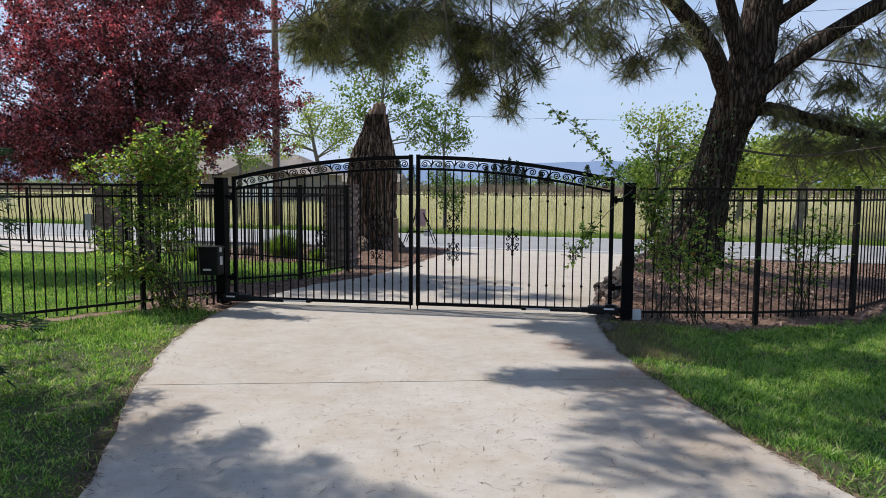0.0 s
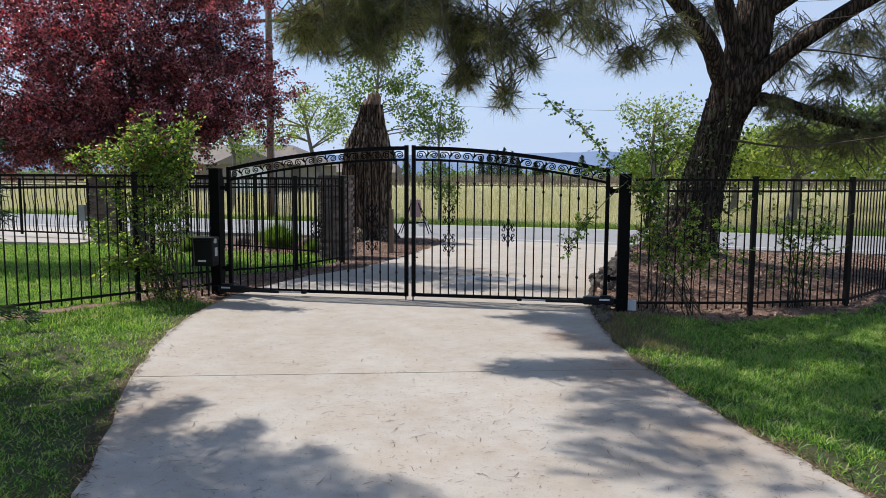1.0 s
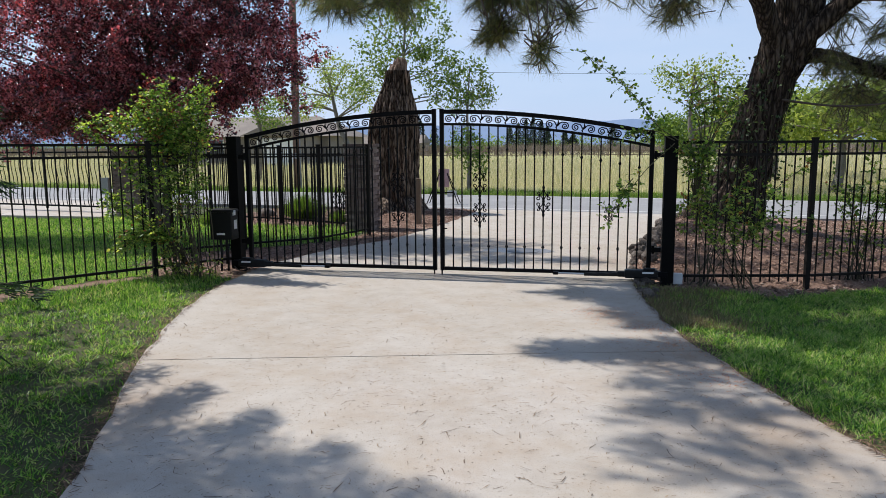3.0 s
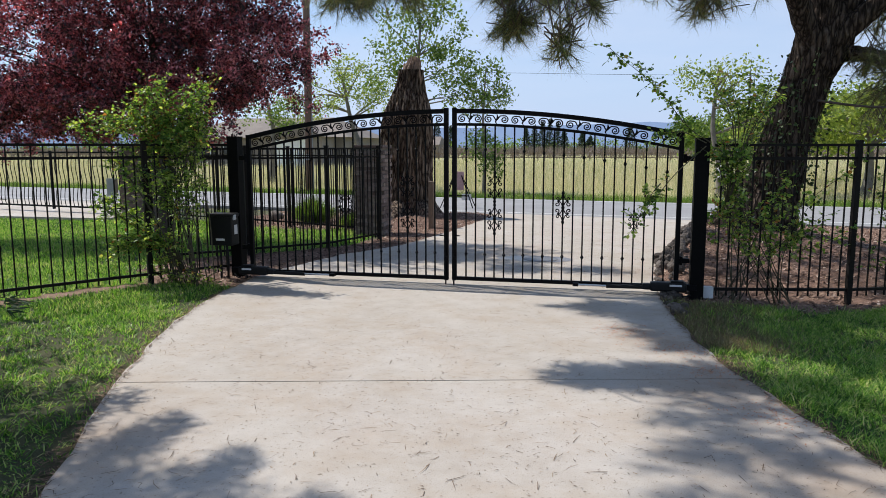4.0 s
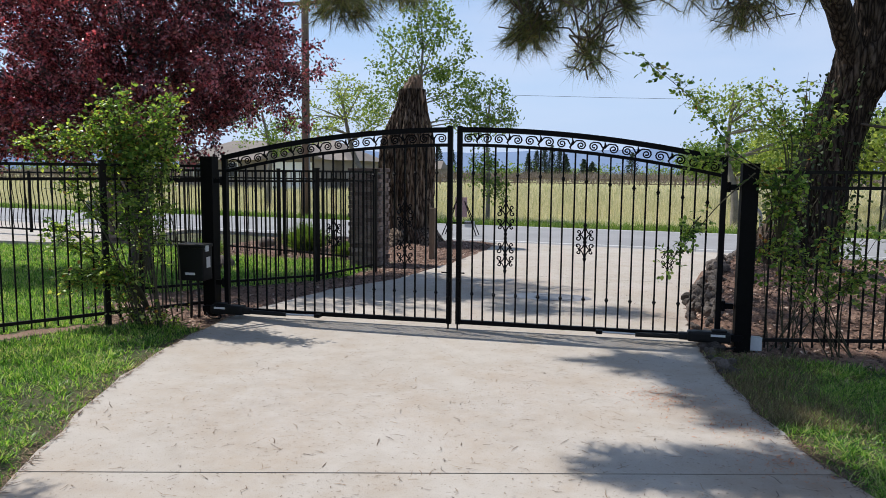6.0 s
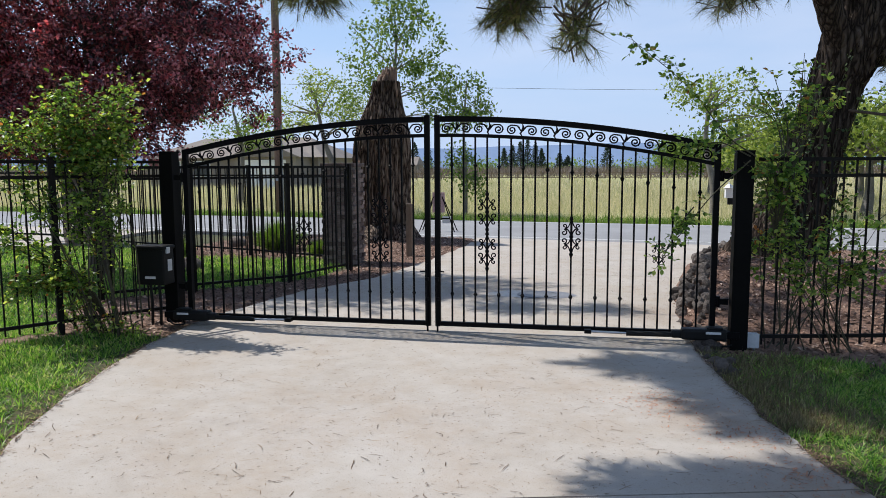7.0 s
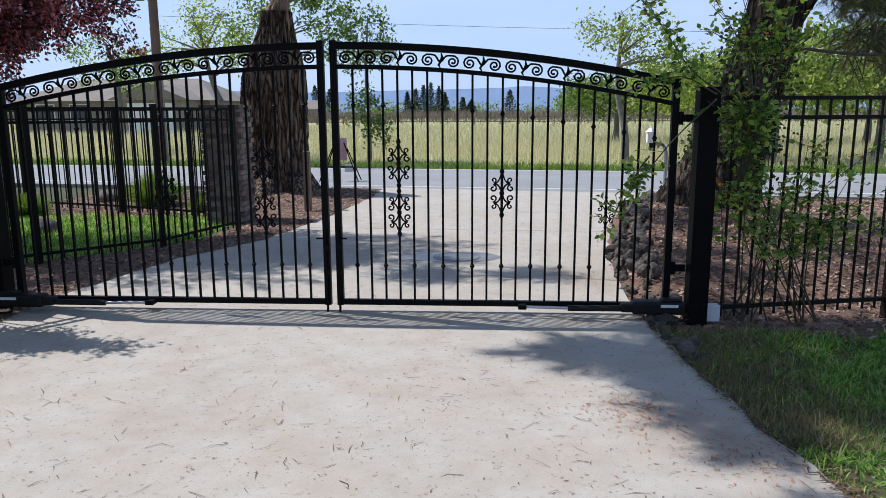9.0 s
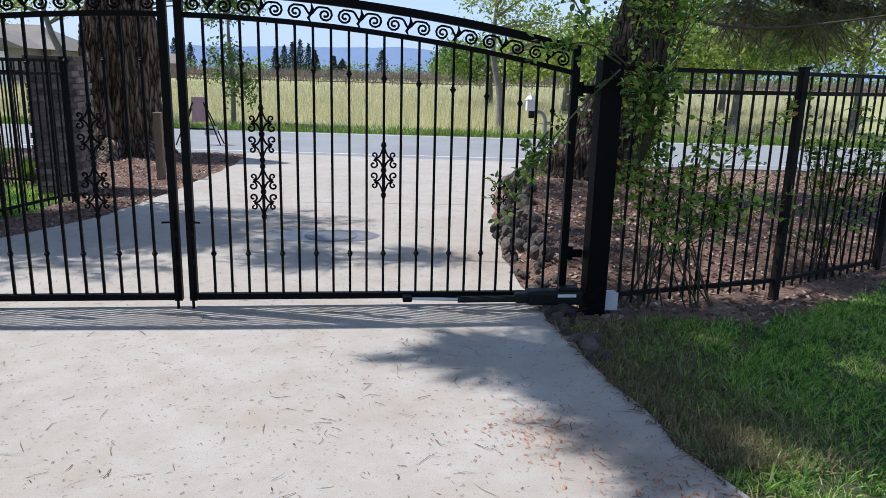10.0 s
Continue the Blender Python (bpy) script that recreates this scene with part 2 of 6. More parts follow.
POST_WOOD = surface("weathered_post_wood", [(0.3, (0.13, 0.09, 0.06)), (0.7, (0.30, 0.225, 0.16))], 3, 50, 0.9, 0.4, stretch=(3, 3, 0.4))
SOIL_LAWN = surface("lawn_soil", [(0.3, (0.025, 0.027, 0.011)), (0.5, (0.065, 0.072, 0.024)), (0.75, (0.18, 0.14, 0.07))], 1.2, 150, 0.95, 0.6, world_space=True, depth=0.03)
MULCH = surface("wood_chip_mulch", [(0.3, (0.06, 0.035, 0.025)), (0.5, (0.23, 0.135, 0.094)), (0.78, (0.47, 0.31, 0.225))], 2.2, 36, 0.95, 1.0, world_space=True, depth=0.05)
DIRT = surface("dry_reddish_dirt", [(0.3, (0.15, 0.085, 0.055)), (0.7, (0.33, 0.215, 0.15))], 1.6, 40, 0.95, 0.7, world_space=True, depth=0.03)
FIELD = surface("meadow_ground", [(0.3, (0.24, 0.25, 0.08)), (0.5, (0.36, 0.34, 0.14)), (0.75, (0.46, 0.41, 0.21))], 0.06, 3.0, 0.95, 0.3, world_space=True, depth=0.05)
ROCK = surface("rough_grey_stone", [(0.3, (0.055, 0.044, 0.037)), (0.7, (0.21, 0.175, 0.15))], 6, 50, 0.9, 0.9, per_object=0.35, depth=0.02)
ROOF = surface("grey_brown_shingle", [(0.3, (0.17, 0.14, 0.12)), (0.7, (0.28, 0.24, 0.20))], 0.8, 8, 0.9, 0.4)
HOUSE_WALL = surface("tan_stucco", [(0.3, (0.20, 0.175, 0.15)), (0.7, (0.30, 0.265, 0.23))], 0.6, 20, 0.9, 0.2)
DARK_GLASS = surface("dark_window_glass", [(0.3, (0.02, 0.025, 0.03)), (0.7, (0.04, 0.045, 0.05))], 2, 10, 0.1, 0.0)
# the blue distance haze is mixed into the hills' own surface colour
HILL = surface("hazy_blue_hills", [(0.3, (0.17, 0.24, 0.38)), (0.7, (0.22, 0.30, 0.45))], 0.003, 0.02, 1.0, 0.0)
FADED_SIGN = surface("faded_pink_sign_board", [(0.3, (0.40, 0.22, 0.22)), (0.7, (0.58, 0.42, 0.42))], 3, 30, 0.7, 0.1)
WET = surface("wet_oily_concrete", [(0.35, (0.09, 0.075, 0.065)), (0.65, (0.24, 0.21, 0.18))], 3, 40, 0.3, 0.1, world_space=True, depth=0.002)
CAST_IRON = surface("cast_iron_lid", [(0.3, (0.11, 0.11, 0.115)), (0.7, (0.23, 0.228, 0.23))], 6, 60, 0.5, 0.3, 0.3)

GRASS = leafy("grass_blades", [(0.0, (0.03, 0.08, 0.014)), (0.3, (0.10, 0.23, 0.035)), (0.65, (0.26, 0.44, 0.07)), (0.87, (0.42, 0.53, 0.13)), (1.0, (0.52, 0.48, 0.25))], 0.45, 0.48, (1.35, 1.5, 0.8), patches=0.3, gloss=0.5, tufts=0.4)
MEADOW = leafy("meadow_blades", [(0.0, (0.36, 0.37, 0.20)), (0.5, (0.58, 0.53, 0.35)), (0.85, (0.71, 0.63, 0.46)), (1.0, (0.77, 0.68, 0.52))], 0.7, 0.4, (1.2, 1.2, 0.9), patches=0.3)
VERGE = leafy("verge_weeds", [(0.0, (0.08, 0.16, 0.03)), (0.7, (0.16, 0.26, 0.05)), (1.0, (0.28, 0.31, 0.09))], 0.6, 0.35)
ROSE_LEAF = leafy("rose_leaves", [(0.0, (0.04, 0.085, 0.022)), (0.35, (0.12, 0.23, 0.05)), (0.7, (0.28, 0.41, 0.10)), (0.96, (0.48, 0.55, 0.17)), (1.0, (0.34, 0.15, 0.06))], 0.4, 0.52, (1.7, 1.6, 0.7), patches=0.2, gloss=0.5)
IVY_LEAF = leafy("dark_vine_leaves", [(0.0, (0.02, 0.04, 0.014)), (0.6, (0.05, 0.085, 0.025)), (1.0, (0.12, 0.16, 0.05))], 0.45, 0.25)
PLUM_LEAF = leafy("purple_plum_leaves", [(0.0, (0.014, 0.006, 0.009)), (0.35, (0.085, 0.021, 0.031)), (0.65, (0.34, 0.095, 0.115)), (1.0, (0.66, 0.34, 0.38))], 0.32, 0.36, (2.2, 0.75, 0.7), patches=0.35, gloss=1.0)
NEEDLE = leafy("pine_needles", [(0.0, (0.035, 0.058, 0.02)), (0.4, (0.105, 0.145, 0.045)), (0.75, (0.27, 0.28, 0.09)), (1.0, (0.36, 0.24, 0.11))], 0.32, 0.34, patches=0.25, gloss=0.7)
CEDAR_LEAF = leafy("cedar_needles", [(0.0, (0.012, 0.03, 0.016)), (0.6, (0.03, 0.062, 0.03)), (1.0, (0.07, 0.11, 0.05))], 0.5, 0.2)
TREE_LEAF = leafy("young_oak_leaves", [(0.0, (0.055, 0.10, 0.022)), (0.5, (0.12, 0.20, 0.045)), (1.0, (0.26, 0.33, 0.09))], 0.5, 0.45)
LIGHT_LEAF = leafy("pale_spring_leaves", [(0.0, (0.10, 0.16, 0.035)), (0.5, (0.23, 0.30, 0.07)), (1.0, (0.42, 0.46, 0.15))], 0.5, 0.45)
DARK_LEAF = leafy("dark_evergreen", [(0.0, (0.012, 0.025, 0.014)), (1.0, (0.045, 0.07, 0.035))], 0.6, 0.15)
BARE_TWIGS = leafy("bare_orchard_twigs", [(0.0, (0.11, 0.085, 0.075)), (1.0, (0.25, 0.20, 0.18))], 0.9, 0.1)
LITTER = leafy("dry_needles_and_bits", [(0.0, (0.05, 0.03, 0.02)), (0.6, (0.16, 0.10, 0.06)), (1.0, (0.32, 0.22, 0.13))], 0.8, 0.05)
RED_LITTER = leafy("rust_red_catkins", [(0.0, (0.32, 0.10, 0.045)), (1.0, (0.58, 0.24, 0.11))], 0.8, 0.05)
DRY_GRASS = leafy("dead_grass", [(0.0, (0.09, 0.075, 0.04)), (0.5, (0.20, 0.165, 0.09)), (0.85, (0.34, 0.28, 0.17)), (1.0, (0.14, 0.19, 0.05))], 0.7, 0.25)
CHIPS = leafy("bark_chips", [(0.0, (0.045, 0.026, 0.019)), (0.5, (0.18, 0.105, 0.074)), (0.9, (0.36, 0.24, 0.175)), (1.0, (0.5, 0.40, 0.33))], 0.9, 0.0)


# ---- builders ----
def thing(name, label="", category="", at=(0, 0, 0), group="", kind="", turn=0.0):
    ob = new(name)
    ob.empty_display_size = 0.1
    ob.matrix_basis = pose(*at, 0, 0, turn)
    return tagged(ob, label, category, group, kind)


def as_mesh(bm, name, smooth=False):
    me = bpy.data.meshes.new(name)
    bm.to_mesh(me)
    bm.free()
    if smooth:
        me.polygons.foreach_set("use_smooth", [True] * len(me.polygons))
    return me


def part(name, bm, material, parent=None, label="", m=None, smooth=False):
    """One mesh object under a thing or a part; bm may be a bmesh or a mesh that several parts share."""
    me = as_mesh(bm, name, smooth) if isinstance(bm, bmesh.types.BMesh) else bm
    if not me.materials:
        me.materials.append(material)
    ob = new(name, me)
    ob.parent = parent
    if m is not None:
        ob.matrix_basis = m
    return tagged(ob, label)


def box(bm, lo, hi, bevel=0.0, m=None):
    c = [(a + b) / 2 for a, b in zip(lo, hi)]
    s = [abs(b - a) for a, b in zip(lo, hi)]
    t = Matrix.Translation(c) @ Matrix.Diagonal((*s, 1))
    r = bmesh.ops.create_cube(bm, size=1, matrix=(m @ t) if m is not None else t)
    if bevel:
        es = {e for v in r["verts"] for e in v.link_edges}
        bmesh.ops.bevel(bm, geom=list(es), offset=bevel, segments=2, affect="EDGES", profile=0.6)
    return bm


def boxed(lo, hi, bevel=0.0, m=None):
    return box(bmesh.new(), lo, hi, bevel, m)


def tube(bm, pts, radii, n=6, cap=True):
    """A tube along points, with a radius at each."""
    pts = [Vector(p) for p in pts]
    rs = radii if isinstance(radii, (list, tuple)) else [radii] * len(pts)
    rings, side = [], None
    for i, p in enumerate(pts):
        d = (pts[min(i + 1, len(pts) - 1)] - pts[max(i - 1, 0)]).normalized()
        if side is None:
            side = d.orthogonal().normalized()
        side = (side - d * side.dot(d))
        side = side.normalized() if side.length > 1e-6 else d.orthogonal().normalized()
        up = d.cross(side)
        rings.append([bm.verts.new(p + (side * math.cos(k * math.tau / n) + up * math.sin(k * math.tau / n)) * rs[i]) for k in range(n)])
    for a, b in zip(rings, rings[1:]):
        for k in range(n):
            bm.faces.new((a[k], a[(k + 1) % n], b[(k + 1) % n], b[k]))
    if cap and n > 2:
        bm.faces.new(rings[0][::-1]), bm.faces.new(rings[-1])
    return bm


def lathe(bm, profile, n=10, at=(0, 0, 0)):
    rings = [[bm.verts.new((at[0] + r * math.cos(k * math.tau / n), at[1] + r * math.sin(k * math.tau / n), at[2] + z)) for k in range(n)] for z, r in profile]
    for a, b in zip(rings, rings[1:]):
        for k in range(n):
            bm.faces.new((a[k], a[(k + 1) % n], b[(k + 1) % n], b[k]))
    bm.faces.new(rings[0][::-1]), bm.faces.new(rings[-1])
    return bm


def spline(pts, steps=8):
    """A smooth line through points."""
    p = [Vector(q) for q in pts]
    p = [p[0] * 2 - p[1], *p, p[-1] * 2 - p[-2]]
    out = []
    for a, b, c, d in zip(p, p[1:], p[2:], p[3:]):
        for k in range(steps):
            t = k / steps
            out.append(0.5 * (2 * b + (c - a) * t + (2 * a - 5 * b + 4 * c - d) * t * t + (3 * b - a - 3 * c + d) * t ** 3))
    return [*out, p[-2]]


def soup(name, verts, faces):
    """A mesh from arrays of vertices and of faces with equally many corners."""
    verts, faces = np.asarray(verts, dtype=np.float32), np.asarray(faces, dtype=np.int32)
    me = bpy.data.meshes.new(name)
    k = faces.shape[1]
    me.vertices.add(len(verts))
    me.vertices.foreach_set("co", verts.ravel())
    me.loops.add(faces.size)
    me.loops.foreach_set("vertex_index", faces.ravel())
    me.polygons.add(len(faces))
    me.polygons.foreach_set("loop_start", np.arange(0, faces.size, k, dtype=np.int32))
    me.update(calc_edges=True)
    me.validate()
    return me


RNG = np.random.default_rng(7)


def unit(v):
    return v / np.maximum(np.linalg.norm(v, axis=-1, keepdims=True), 1e-9)


def leaf_soup(name, at, size, flat=0.3, along=None, wide=0.55, rounded=False):
    """A leaf at each point: a folded rhomb, or a rounded blade, creased along its midrib."""
    n = len(at)
    d = unit(RNG.normal(size=(n, 3)) + np.array([0, 0, -0.25])) if along is None else unit(along + RNG.normal(size=(n, 3)) * 0.5)
    nrm = unit(RNG.normal(size=(n, 3)) * (1 - flat) + np.array([0, 0, 1.0]) * flat)
    s = unit(np.cross(d, nrm))
    up = np.cross(s, d)
    L = (size * RNG.uniform(0.6, 1.3, n))[:, None]
    if rounded:
        w = s * L * wide / 2
        lift = up * L * 0.06
        v = np.stack([at, at + d * L * 0.28 + w * 0.85 + lift, at + d * L * 0.62 + w * 0.9 + lift, at + d * L * 0.98 - up * L * 0.05, at + d * L * 0.62 - w * 0.9 + lift, at + d * L * 0.28 - w * 0.85 + lift], 1).reshape(-1, 3)
        i = np.arange(n)[:, None] * 6
        f = np.concatenate([i + [0, 1, 2], i + [0, 2, 3], i + [0, 3, 4], i + [0, 4, 5]], 1).reshape(-1, 3)
        return soup(name, v, f)
    mid = at + d * L * 0.45
    v = np.stack([at, mid + s * L * wide / 2 + up * L * 0.1, at + d * L, mid - s * L * wide / 2 + up * L * 0.1], 1).reshape(-1, 3)
    i = np.arange(n)[:, None] * 4
    f = np.concatenate([i + [0, 1, 2], i + [0, 2, 3]], 1).reshape(-1, 3)
    return soup(name, v, f)


def blade_soup(name, at, length, width, lean=0.45, plain=False, away=None):
    """A tapering blade at each point, bent once unless plain; away: the way in which each one falls outwards from its tuft."""
    n = len(at)
    a = RNG.uniform(0, math.tau, n)
    side = np.stack([np.cos(a), np.sin(a), np.zeros(n)], 1)
    b = RNG.uniform(0, math.tau, n)
    ln = np.abs(RNG.normal(0, lean, n))
    way = np.stack([np.cos(b) * ln, np.sin(b) * ln, np.ones(n)], 1)
    if away is not None:
        way[:, :2] = way[:, :2] * 0.45 + away
    L, W = np.asarray(length)[:, None], np.broadcast_to(np.asarray(width), (n,))[:, None]
    mid = at + unit(way) * L * 0.55
    tip = mid + unit(way * np.array([2.0, 2.0, 0.75])) * L * 0.5
    if plain:
        return soup(name, np.stack([at - side * W * 0.6, at + side * W * 0.6, tip], 1).reshape(-1, 3), np.arange(3 * n).reshape(-1, 3))
    v = np.stack([at - side * W / 2, at + side * W / 2, mid + side * W * 0.35, mid - side * W * 0.35, tip], 1).reshape(-1, 3)
    i = np.arange(n)[:, None] * 5
    f = np.concatenate([i + [0, 1, 2], i + [0, 2, 3], i + [3, 2, 4]], 1).reshape(-1, 3)
    return soup(name, v, f)


def needle_soup(name, at, way, length, width):
    """Needle tufts: thin triangles from each point along its own direction."""
    n = len(at)
    s = unit(np.cross(way, RNG.normal(size=(n, 3)))) * width / 2
    tip = at + way * np.asarray(length)[:, None]
    tip[:, 2] -= 0.12 * np.asarray(length)
    v = np.stack([at - s, at + s, tip], 1).reshape(-1, 3)
    return soup(name, v, np.arange(3 * n).reshape(-1, 3))


def wobble(x, y, s=1.0, seed=0.0):
    """Cheap smooth waves, about -1 to 1."""
    return (np.sin(x * 1.7 * s + 1.3 + seed) * np.cos(y * 1.9 * s - 0.4 + seed) + 0.6 * np.sin(x * 3.9 * s - y * 3.1 * s + 2.1 + seed)
            + 0.35 * np.sin(x * 8.3 * s + y * 7.1 * s + seed)) / 1.7


# ---- plan of the ground ----
LEFT_Y = np.array([-14.0, -9.0, -7.2, -5.73, -3.87, -2.66, -1.9, -1.2, -0.5, 0.1, 0.6, 1.9, 2.9, 4.75, 7.2, 8.9])
LEFT_X = np.array([5.0, 1.6, 0.4, -0.46, -1.37, -1.85, -2.07, -2.22, -2.30, -2.34, -2.26, -2.0, -1.5, -1.15, -0.9, -0.95])
RIGHT_Y = np.array([-14.0, -9.0, -6.5, -5.01, -4.04, -2.69, -2.28, -1.36, -0.66, 0.0, 0.82, 2.03, 2.6, 4.23, 6.2, 7.9])
RIGHT_X = np.array([8.5, 5.35, 4.05, 3.37, 2.97, 2.56, 2.46, 2.33, 2.27, 2.24, 2.22, 2.34, 2.48, 2.8, 3.6, 4.7])


def drive_left(y):
    return np.interp(y, LEFT_Y, LEFT_X)


def drive_right(y):
    return np.interp(y, RIGHT_Y, RIGHT_X)


def road_near(x):
    return 8.55 - 0.14 * np.asarray(x)


def road_far(x):
    return 13.75 - 0.14 * np.asarray(x)


def smooth(a, b, x):
    t = np.clip((np.asarray(x) - a) / (b - a), 0, 1)
    return t * t * (3 - 2 * t)


def in_drive(x, y, grow=0.0):
    return (x > drive_left(y) - grow) & (x < drive_right(y) + grow) & (y < road_near(x) + 0.3)


def height(x, y):
    x, y = np.asarray(x, float), np.asarray(y, float)
    z = -0.035 + 0.012 * wobble(x, y, 1.4)
    z = z - 0.11 * smooth(0.1, 1.6, x - drive_right(y)) * smooth(2.0, 0.3, y)          # the lawn by the pine lies lower
    z = z + 0.30 * np.exp(-(((x - 4.0) / 1.5) ** 2 + ((y - 4.0) / 2.2) ** 2))             # mound round the pine
    z = z + 0.16 * smooth(0.0, 0.35, x - drive_right(y)) * smooth(0.2, 1.2, y) * smooth(7.5, 5.0, y) * smooth(4.5, 2.5, x)
    z = z + 0.14 * np.exp(-(((x + 2.7) / 1.5) ** 2 + ((y - 8.0) / 1.2) ** 2))
    z = z - 0.05 * smooth(0.2, 1.5, drive_left(y) - x) * smooth(1.0, 4.0, y)
    z = z + 0.015 * smooth(0.1, 0.8, drive_left(y) - x) * smooth(0.5, -0.5, y)
    near = road_near(x)
    under = np.maximum(in_drive(x, y, -0.06) * 1.0, ((y > near - 0.05) & (y < road_far(x) + 0.05)) * 1.0)
    z = np.where(under > 0, -0.13, z)
    edge = np.minimum.reduce([14.5 - np.abs(x), y + 14.5, 18.5 - y])
    k = smooth(0.0, 2.0, edge)
    return z * k + (1 - k) * np.where(under > 0, -0.13, -0.05)


INNER = [(-4.1, 0.95), (-3.38, 1.73), (-2.53, 2.67), (-2.14, 4.03)]


def region(x, y):
    """0 field, 1 lawn, 2 mulch, 3 dirt."""
    w = 0.10 * wobble(x, y, 2.3, 1.0) + 0.06 * wobble(x, y, 7.0, 2.0)
    r = np.zeros(np.shape(x), int)
    left = x < drive_left(y) + 0.4
    r = np.where(left & (y < 0.0), 1, r)
    fence_x = -2.72 - (0.25 - y) * 0.68
    r = np.where(left & (y < 0.4) & (np.abs(x - fence_x - 0.02) < 0.22 + w), 3, r)
    r = np.where(left & (y > -0.55 + w) & (y < 0.6) & (x > -3.6), 3, r)
    inner_x = np.interp(y, [p[1] for p in INNER], [p[0] for p in INNER])
    r = np.where(left & (y >= 0.0) & (y < 5.4 + w * 2), np.where(x < inner_x - 0.1 + w, 1, 2), r)
    r = np.where(left & (y >= 0.0) & (y < 0.6 + w) & (x > -3.4), 2, r)
    r = np.where(left & (y >= 5.4 + w * 2) & (y < road_near(x)), np.where(x > -6.4 + w * 3, 2, 1), r)
    right = x > drive_right(y) - 0.4
    fr = np.interp(x, [2.6, 4.17, 5.5, 6.2, 9.0], [0.0, 0.42, 1.11, 1.92, 5.3])
    r = np.where(right & (y < fr - 0.33 + w), 1, r)
    r = np.where(right & (y >= fr - 0.33 + w) & (y < road_near(x)), 2, r)
    r = np.where(right & (x > 4.3 + 3 * w) & (y > fr + 2.6 + 3 * w) & (y < road_near(x)), 3, r)
    return r


def build_ground():
    step = 0.125
    xs, ys = np.arange(-14.5, 14.5 + step / 2, step), np.arange(-14.5, 18.5 + step / 2, step)
    gx, gy = np.meshgrid(xs, ys)
    gz = height(gx, gy)
    verts = np.stack([gx, gy, gz], -1).reshape(-1, 3)
    nx = len(xs)
    i = (np.arange(len(ys) - 1)[:, None] * nx + np.arange(nx - 1)[None, :]).ravel()
    quads = np.stack([i, i + 1, i + 1 + nx, i + nx], 1)
    cen = verts[quads].mean(1)
    reg = region(cen[:, 0], cen[:, 1])
    for k, (name, label, material) in enumerate([("ground", "flat open meadow ground reaching to the hills", FIELD), ("lawn", "mown green lawn beside the driveway", SOIL_LAWN),
                                                 ("mulch_bed", "brown bark mulch bed under trees and fences", MULCH), ("dirt_patch", "bare dry reddish dirt", DIRT)]):
        q = quads[reg == k]
        used, inv = np.unique(q, return_inverse=True)
        v, f = verts[used], inv.reshape(-1, 4)
        if k == 0:
            # the sheet goes on, in wide cells, to the horizon
            X = np.array([-3500, -1500, -600, -250, -100, -40, -14.5, 14.5, 40, 100, 250, 600, 1500, 3500.0])
            Y = np.array([-1500, -500, -150, -50, -14.5, 18.5, 40, 80, 150, 300, 600, 1500, 3600.0])
            ox, oy = np.meshgrid(X, Y)
            ov = np.stack([ox, oy, np.full(ox.shape, -0.05)], -1).reshape(-1, 3)
            cells = [(r * len(X) + c, r * len(X) + c + 1, (r + 1) * len(X) + c + 1, (r + 1) * len(X) + c) for r in range(len(Y) - 1) for c in range(len(X) - 1)
                     if not (X[c] == -14.5 and Y[r] == -14.5)]
            f = np.concatenate([f, np.array(cells) + len(v)])
            v = np.concatenate([v, ov])
        me = soup(name, v, f)
        me.polygons.foreach_set("use_smooth", [True] * len(me.polygons))
        me.materials.append(material)
        tagged(new(name, me), label, "ground", kind="structure")


build_ground()


def strip(bm, rows, depth):
    """A slab: rows of points across, top faces, with skirts down all sides."""
    g = [[bm.verts.new(p) for p in r] for r in rows]
    for a, b in zip(g, g[1:]):
        for k in range(len(a) - 1):
            bm.faces.new((a[k], a[k + 1], b[k + 1], b[k]))
    rim = [*g[0], *[r[-1] for r in g[1:]], *g[-1][-2::-1], *[r[0] for r in g[-2:0:-1]]]
    low = [bm.verts.new(v.co + Vector((0, 0, -0.008))) for v in rim]
    base = [bm.verts.new(v.co - Vector((0, 0, depth))) for v in rim]
    for a, b in ((rim, low), (low, base)):
        for k in range(len(a)):
            bm.faces.new((a[k], b[k], b[(k + 1) % len(a)], a[(k + 1) % len(a)]))
    return bm


